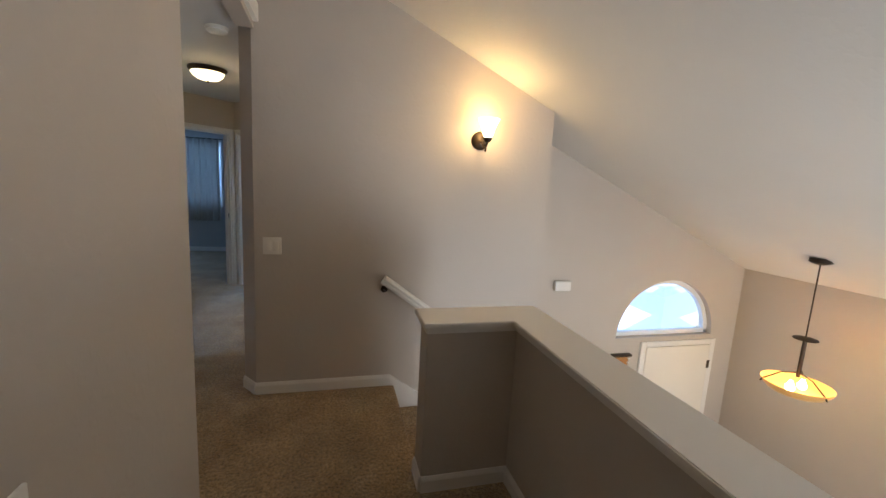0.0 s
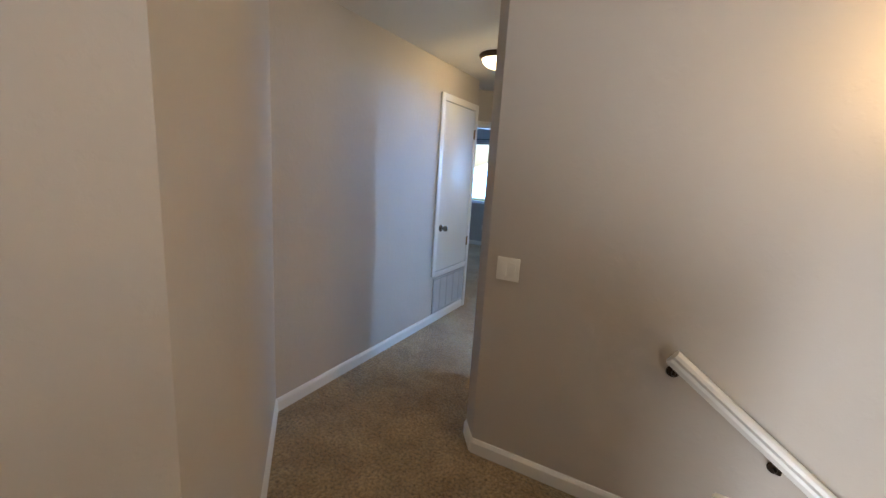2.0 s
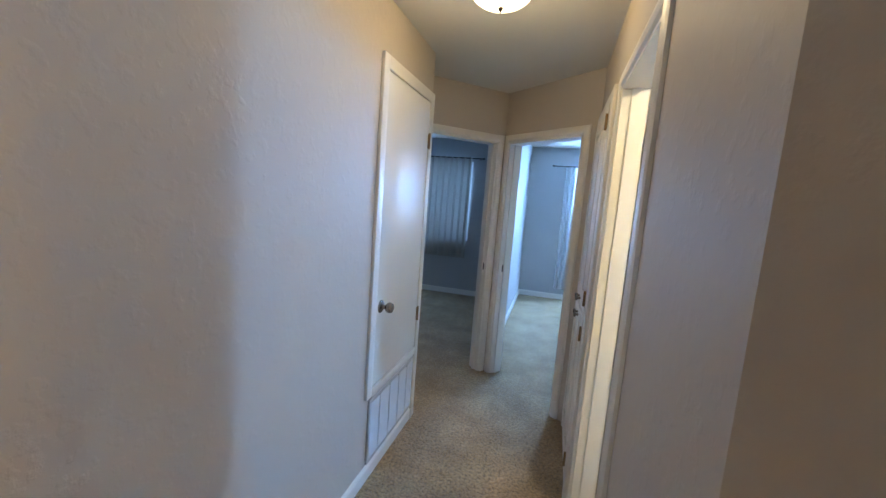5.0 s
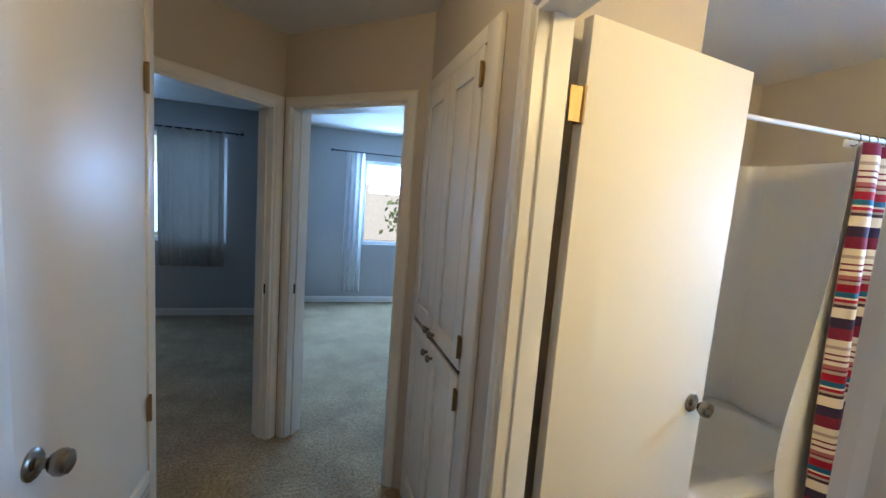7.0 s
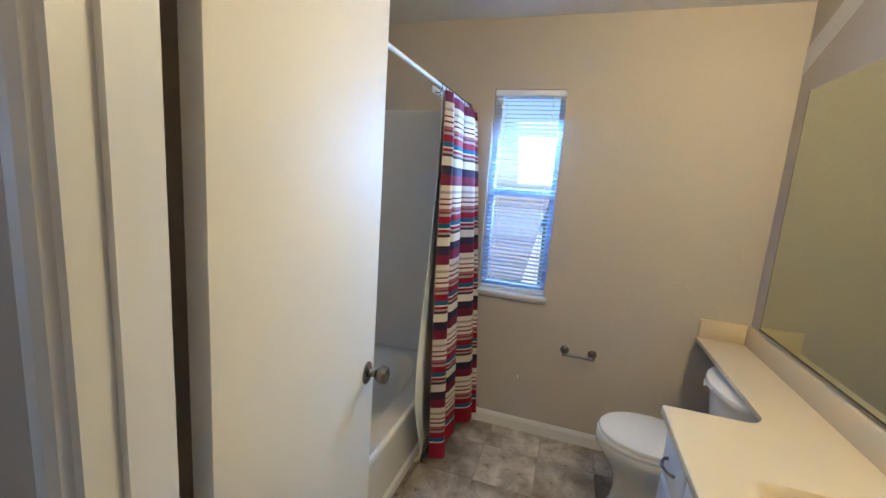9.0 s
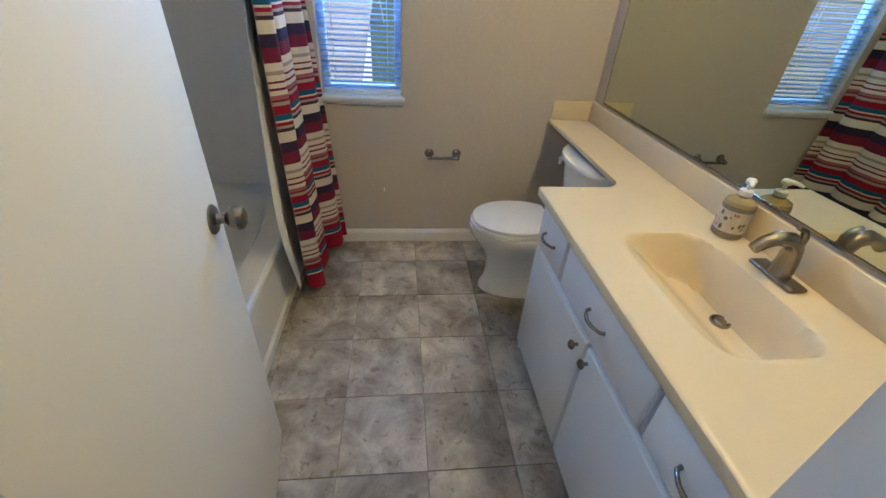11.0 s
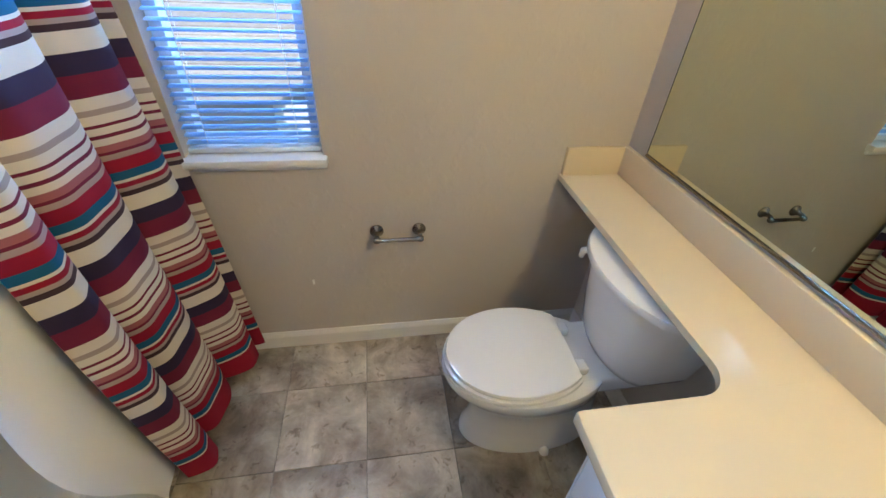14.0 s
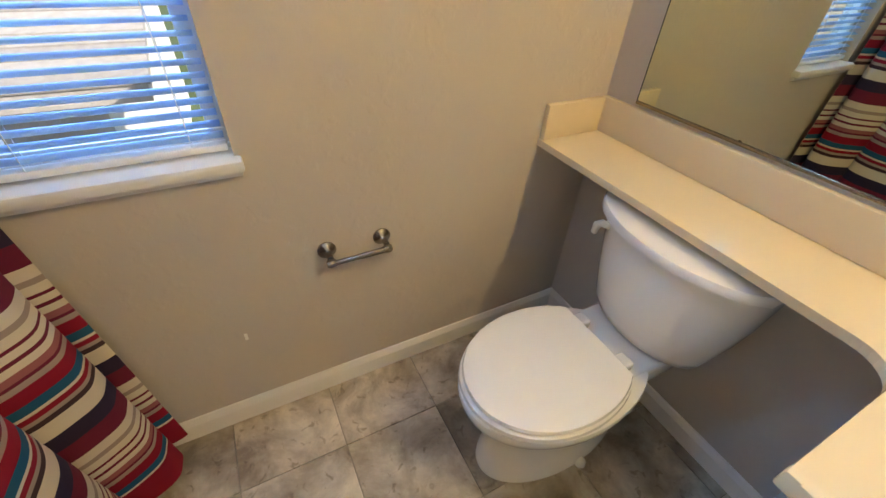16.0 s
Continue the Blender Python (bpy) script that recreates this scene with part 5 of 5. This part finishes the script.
def vanity():
    xr, yf = 1.022, 3.692
    root = thing("vanity_cabinet", (0.42, 3.45, 0), "white painted bathroom vanity with drawers and doors", "vanity")
    part("carcass", box(-0.128, xr, WY + 0.002, yf, 0.055, 0.58, 0.002), CAB, root)
    part("front_rail", box(-0.128, xr - 0.019, yf - 0.018, yf, 0.5805, TOP - 0.035), CAB, root, smooth=False)
    part("end_panel", box(xr - 0.018, xr, WY + 0.002, yf, 0.5805, TOP - 0.035), CAB, root, smooth=False)
    part("toe_kick", box(-0.128, xr - 0.002, WY + 0.002, yf - 0.06, 0.0, 0.055), CAB, root, smooth=False)
    part("end_foot", box(xr - 0.018, xr + 0.0005, yf - 0.06, yf, 0.0, 0.055), CAB, root, smooth=False)

    def front(nm, x0, x1, z0, z1):
        bm = box(x0, x1, yf + 0.0005, yf + 0.012, z0, z1, 0.002)
        box(x0 + 0.002, x1 - 0.002, yf + 0.010, yf + 0.020, z0 + 0.002, z1 - 0.002, 0.008, bm=bm, seg=3)
        return part(nm, bm, CAB, root)

    for x0, x1, hx in ((0.757, 1.005, 0.885), (0.222, 0.742, 0.485), (-0.105, 0.207, 0.05)):
        d = front("drawer_front", x0, x1, 0.582, 0.742)
        bow_handle(d, Matrix.Translation((hx, yf + 0.019, 0.664)) @ Matrix.Rotation(radians(-90), 4, "X"), NICKEL, 0.094)
    for x0, x1, kx in ((0.500, 1.005, 0.537), (-0.018, 0.490, 0.463)):
        d = front("door", x0, x1, 0.065, 0.566)
        part("knob", lathe([(0, 0), (0.006, 0), (0.005, 0.010), (0.013, 0.015), (0.0155, 0.021), (0.010, 0.027), (0, 0.028)], 18, m=Matrix.Translation((kx, yf + 0.0195, 0.522)) @ Matrix.Rotation(radians(-90), 4, "X")), NICKEL, d, "small round metal knob")
    ct = thing("bathroom_countertop", (0.9, 3.4, TOP), "cream cultured marble counter with moulded basin and narrow side shelf", "countertop")
    # wide part with the basin pressed into it
    bm = bmesh.new()
    x0, x1, y0, y1 = -0.127, 1.052, WY + 0.002, 3.725
    nx, ny = 150, 76
    bx, by, rx, ry = 0.482, 3.458, 0.252, 0.147
    grid = []
    for i in range(nx + 1):
        line = []
        for j in range(ny + 1):
            x, y = x0 + (x1 - x0) * i / nx, y0 + (y1 - y0) * j / ny
            q = (abs((x - bx) / rx) ** 5 + abs((y - by) / ry) ** 5) ** 0.2
            t = min(1, max(0, (1.0 - q) / 0.20))
            u = min(1, max(0, (by + ry - y) / 0.235))
            z = TOP - 0.14 * (t * t * (3 - 2 * t)) * (0.03 + 0.97 * u * u * (3 - 2 * u))
            edge = max(0, y - (y1 - 0.008)) / 0.008
            z -= 0.003 * edge * edge
            line.append(bm.verts.new((x, y, z)))
        grid.append(line)
    for i in range(nx):
        for j in range(ny):
            bm.faces.new((grid[i][j], grid[i + 1][j], grid[i + 1][j + 1], grid[i][j + 1]))
    part("basin_top", bm, COUNTER, ct)
    part("front_edge", box(x0, x1 + 0.002, y1 - 0.02, y1 + 0.0015, TOP - 0.034, TOP - 0.0032, 0.004), COUNTER, ct)
    # shelf over the toilet, with a rounded inner corner
    ys = 3.407
    r = 0.07
    pts = [(1.0522, WY + 0.002), (WX - 0.001, WY + 0.002), (WX - 0.001, ys), (1.0522 + r, ys)] + [(1.0522 + r - r * math.sin(math.pi / 2 * k / 8), ys + r - r * math.cos(math.pi / 2 * k / 8)) for k in range(1, 9)]
    part("shelf", prism(pts, TOP - 0.020, TOP), COUNTER, ct, smooth=False)
    part("side_edge", box(1.034, 1.0525, ys + r, y1 + 0.001, TOP - 0.034, TOP - 0.0008, 0.003), COUNTER, ct)
    part("backsplash", box(-0.127, WX - 0.002, WY + 0.0005, WY + 0.020, TOP + 0.0005, TOP + 0.104, 0.003), COUNTER, ct)
    part("side_splash", box(WX - 0.020, WX - 0.0005, WY + 0.0205, ys - 0.005, TOP + 0.0005, TOP + 0.1035, 0.003), COUNTER, ct)
    dr = part("drain", lathe([(0, 0.006), (0.012, 0.0065), (0.016, 0.004), (0.018, -0.001), (0.0195, -0.002), (0.022, 0.003), (0.0255, 0.0035), (0.027, 0.0), (0.0265, -0.004), (0, -0.006)], 32, m=Matrix.Translation((0.482, 3.357, TOP - 0.136))), NICKEL, ct, "nickel pop-up drain")


vanity()


def faucet():
    fx, fy = 0.505, 3.245
    root = thing("faucet", (fx, fy, TOP), "brushed nickel arched bathroom faucet", "faucet")
    part("base_plate", box(fx - 0.072, fx + 0.072, fy - 0.027, fy + 0.027, TOP, TOP + 0.012, 0.006, seg=3), NICKEL, root)
    sp = [(0, -0.002, 0.010), (0, -0.006, 0.05), (0, 0.0, 0.088), (0, 0.024, 0.114), (0, 0.058, 0.120), (0, 0.090, 0.108), (0, 0.112, 0.088)]
    part("spout", tube([(fx + x, fy + y, TOP + z) for x, y, z in sp], [0.029, 0.025, 0.023, 0.021, 0.019, 0.0165, 0.014], 20), NICKEL, root)
    lever = [(0, -0.006, 0.10), (0, -0.012, 0.122), (0, -0.004, 0.140), (0, 0.018, 0.148)]
    part("lever_handle", tube([(fx + x, fy + y, TOP + z) for x, y, z in lever], [0.014, 0.011, 0.008, 0.006], 14), NICKEL, root)


faucet()


def soap_bottle():
    bx, by = 0.722, 3.232
    root = thing("soap_bottle", (bx, by, TOP), "hand soap pump bottle with a floral paper label", "soap bottle")
    m = Matrix.Translation((bx, by, TOP))
    part("bottle", lathe([(0, 0.001), (0.040, 0.001), (0.0425, 0.005), (0.0425, 0.105), (0.040, 0.114), (0.028, 0.122), (0.017, 0.126), (0.017, 0.132), (0, 0.132)], 36, m=m), SOAP, root)
    lab = part("label", lathe([(0.0428, 0.010), (0.0432, 0.010), (0.0432, 0.100), (0.0428, 0.100)], 36, m=m), LABEL, root, "cream label with floral print")
    for z0, z1 in ((0.006, 0.022), (0.090, 0.104)):
        part("band", lathe([(0.0430, z0), (0.0435, z0), (0.0435, z1), (0.0430, z1)], 36, m=m), LABEL_BAND, lab)
    rnd = random.Random(4)
    for k in range(44):
        a, z = rnd.uniform(0, 2 * math.pi), rnd.uniform(0.03, 0.083)
        mm = m @ Matrix.Rotation(a, 4, "Z") @ Matrix.Translation((0.0433, 0, z)) @ Matrix.Rotation(radians(90), 4, "Y")
        s = rnd.uniform(0.003, 0.008)
        part("print_spot", lathe([(0, 0.0006), (s, 0.0003), (s, 0), (0, 0)], 7, m=mm @ Matrix.Diagonal((1, rnd.uniform(0.5, 1), 1, 1))), LABEL_PINK if k % 3 == 0 else LABEL_INK, lab, smooth=False)
    bm = lathe([(0, 0.132), (0.018, 0.132), (0.018, 0.146), (0.010, 0.150), (0.006, 0.151), (0.006, 0.166), (0.013, 0.167), (0.014, 0.176), (0.010, 0.182), (0, 0.183)], 20, m=m)
    tube([(bx, by, TOP + 0.176), (bx - 0.02, by + 0.014, TOP + 0.177), (bx - 0.034, by + 0.024, TOP + 0.172)], [0.008, 0.006, 0.004], 10, bm)
    part("pump", bm, PLASTIC, root, "white pump top")


soap_bottle()
mr = thing("wall_mirror", (0.86, WY, 1.48), "large frameless plate mirror over the vanity", "mirror")
part("glass", box(-0.10, 1.828, WY + 0.0005, WY + 0.006, 0.913, 2.028), MIRROR, mr, smooth=False)
part("bottom_channel", box(-0.10, 1.830, WY + 0.0005, WY + 0.010, 0.9045, 0.9125, 0.001), NICKEL, mr, "thin metal channel")
part("edge", box(1.8282, 1.831, WY + 0.0005, WY + 0.0065, 0.913, 2.028), BLACK, mr, smooth=False)
vl = thing("vanity_light", (0.50, WY, 2.24), "lit three-globe bathroom light bar above the mirror", "wall lamp")
part("bar", box(0.15, 0.85, WY + 0.0005, WY + 0.045, 2.19, 2.29, 0.01), NICKEL, vl)
for k in range(3):
    g = part("globe", lathe([(0, -0.045), (0.025, -0.038), (0.042, -0.018), (0.045, 0), (0.042, 0.018), (0.025, 0.038), (0, 0.045)], 20, m=Matrix.Translation((0.30 + 0.2 * k, WY + 0.10, 2.24))), BOWL_ON, vl, "glowing glass globe")
    g.visible_shadow = False
    part("socket", tube([(0.30 + 0.2 * k, WY + 0.03, 2.24), (0.30 + 0.2 * k, WY + 0.07, 2.24)], 0.018, 12), NICKEL, vl)


# ---- outdoors ----
tagged(mesh_ob("ground", box(-400, 400, -400, 400, Z_LOW - 0.8, Z_LOW - 0.4), GRASS), "dry lawn around the houses", "ground", kind="structure")


# Pale reflector slab, added to bounce light onto the shaded side outside
tagged(mesh_ob("pavement", box(2.1, 6.5, 4.0, 30, Z_LOW - 0.405, Z_LOW - 0.38), CONCRETE), "pale concrete slab added between the houses to bounce light", "pavement", kind="structure")


def gable_house(name, x0, x1, y0, y1, zw, zr, label, axis="y", rows=0):
    """A house with lap siding, windows and a gabled roof whose ridge runs along the axis."""
    root = thing(name, ((x0 + x1) / 2, (y0 + y1) / 2, Z_LOW - 0.4), label, "house")
    zb = Z_LOW - 0.4
    part("wall", box(x0, x1, y0, y1, zb, zw), SIDING, root, smooth=False)
    o = 0.4
    bm = bmesh.new()
    if axis == "y":
        mid = (x0 + x1) / 2
        secs = [[(x0 - o, y, zw - 0.1), (mid, y, zr), (x1 + o, y, zw - 0.1), (x1 + o, y, zw + 0.02), (mid, y, zr + 0.14), (x0 - o, y, zw + 0.02)] for y in (y0 - o, y1 + o)]
    else:
        mid = (y0 + y1) / 2
        secs = [[(x, y0 - o, zw - 0.1), (x, mid, zr), (x, y1 + o, zw - 0.1), (x, y1 + o, zw + 0.02), (x, mid, zr + 0.14), (x, y0 - o, zw + 0.02)] for x in (x0 - o, x1 + o)]
    a, b = [[bm.verts.new(p) for p in s] for s in secs]
    for k in range(6):
        bm.faces.new((a[k], a[(k + 1) % 6], b[(k + 1) % 6], b[k]))
    bm.faces.new((a[0], a[1], a[4], a[5])), bm.faces.new((a[1], a[2], a[3], a[4]))
    bm.faces.new((b[0], b[1], b[4], b[5])), bm.faces.new((b[1], b[2], b[3], b[4]))
    part("roof", bm, SHINGLE, root, smooth=False)
    return root


# Low neighbouring roof outside the bathroom, with its shingle courses
nb = gable_house("neighbor_house", 5.2, 13.8, 5.1, 16.0, 0.25, 1.35, "neighbouring house with a sunlit shingle roof")
slope = math.atan2(1.35 + 0.14 - 0.25 - 0.02, 4.3 + 0.4)
for c in range(24):
    d = 0.20 * c
    x, z = 4.8 + d * math.cos(slope), 0.27 + d * math.sin(slope)
    bm = box(-0.01, 0.26, 4.68, 16.42, 0.0, 0.03, m=Matrix.Translation((x, 0, z + 0.006)) @ Matrix.Rotation(-slope + radians(4), 4, "Y"))
    part("shingle_course", bm, SHINGLE, nb, smooth=False)
h2 = gable_house("white_house", -1.5, 9.0, 19.5, 27.0, -0.1, 1.9, "white neighbouring house across the street", "x")
for wx in (2.0, 4.2, 6.4):
    w = part("window", box(wx, wx + 1.2, 19.44, 19.5, -1.2, -0.3), GLASS, h2, smooth=False)
    part("window_trim", box(wx - 0.1, wx + 1.3, 19.42, 19.498, -1.32, -1.2), TRIM, h2, smooth=False)
fn = thing("wooden_fence", (0, 13.5, Z_LOW), "weathered orange-brown board fence", "fence")
for k in range(60):
    part("board", box(-5 + 0.15 * k, -5 + 0.15 * k + 0.14, 13.5, 13.52, Z_LOW - 0.4, -0.55 - 0.02 * (k % 3)), FENCE, fn, smooth=False)


def tree(x, y, h, seed, label):
    rnd = random.Random(seed)
    zb = Z_LOW - 0.4
    root = thing("tree", (x, y, zb), label, "tree")
    part("trunk", tube([(x, y, zb), (x + 0.05, y, zb + h * 0.3), (x - 0.03, y + 0.05, zb + h * 0.6), (x, y, zb + h * 0.85)], [0.18, 0.14, 0.09, 0.03], 10), BARK, root)
    verts, faces = [], []
    for k in range(9):
        a, t = rnd.uniform(0, 6.28), rnd.uniform(0.4, 0.85)
        tip = (x + math.cos(a) * h * 0.28, y + math.sin(a) * h * 0.28, zb + h * (t + 0.12))
        part("limb", tube([(x, y, zb + h * t * 0.8), tip], [0.06, 0.015], 6), BARK, root)
        for j in range(170):
            c = Vector(tip) + Vector((rnd.gauss(0, 0.36), rnd.gauss(0, 0.36), rnd.gauss(0, 0.30)))
            n = Vector((rnd.uniform(-1, 1), rnd.uniform(-1, 1), rnd.uniform(-1, 1))).normalized()
            u = n.orthogonal().normalized() * rnd.uniform(0.06, 0.12)
            v = n.cross(u) * 0.6
            i = len(verts)
            verts += [tuple(c - u), tuple(c + v), tuple(c + u), tuple(c - v)]
            faces.append((i, i + 1, i + 2, i + 3))
    me = bpy.data.meshes.new("crown")
    me.from_pydata(verts, [], faces)
    me.materials.append(LEAF)
    cr = new("crown", me)
    cr.parent = root
    cr.matrix_basis = Matrix.Translation((-x, -y, -zb))
    tagged(cr, kind="stuff")


tree(3.4, 15.8, 4.9, 3, "leafy green tree behind the house")
tree(-2.6, 16.5, 5.0, 5, "leafy green tree beside the white house")


# ---- bathroom floor, tile by tile ----
fl = tagged(mesh_ob("floor_bath", box(-0.195, 2.0, 3.10, 5.7, -0.25, -0.006), GROUT), "grey-brown stone-look tile floor in the bathroom", "floor", kind="structure")
PX, PY, X0, Y0 = 0.3105, 0.3065, 1.089, 4.142
shared = {}
for i in range(-5, 4):
    for j in range(-5, 3):
        x0, x1, y0, y1 = X0 + PX * i, X0 + PX * (i + 1), Y0 + PY * j, Y0 + PY * (j + 1)
        x0, x1, y0, y1 = max(x0, -0.185), min(x1, WX), max(y0, WY), min(y1, 4.88)
        if x1 - x0 < 0.03 or y1 - y0 < 0.03:
            continue
        key = (round(x1 - x0, 3), round(y1 - y0, 3))
        if key not in shared:
            bm = box(0.0012, x1 - x0 - 0.0012, 0.0012, y1 - y0 - 0.0012, -0.007, 0.0, 0.0012, seg=1)
            me = bpy.data.meshes.new("tile")
            bm.to_mesh(me)
            bm.free()
            me.materials.append(TILE)
            shared[key] = me
        t = new("tile", shared[key])
        t.parent = fl
        t.matrix_basis = Matrix.Translation((x0, y0, 0))
tagged(mesh_ob("threshold", box(-0.19, -0.165, 3.838, 4.558, -0.004, 0.006, 0.002), BRASS), "thin metal strip between carpet and tile", "trim", kind="structure")
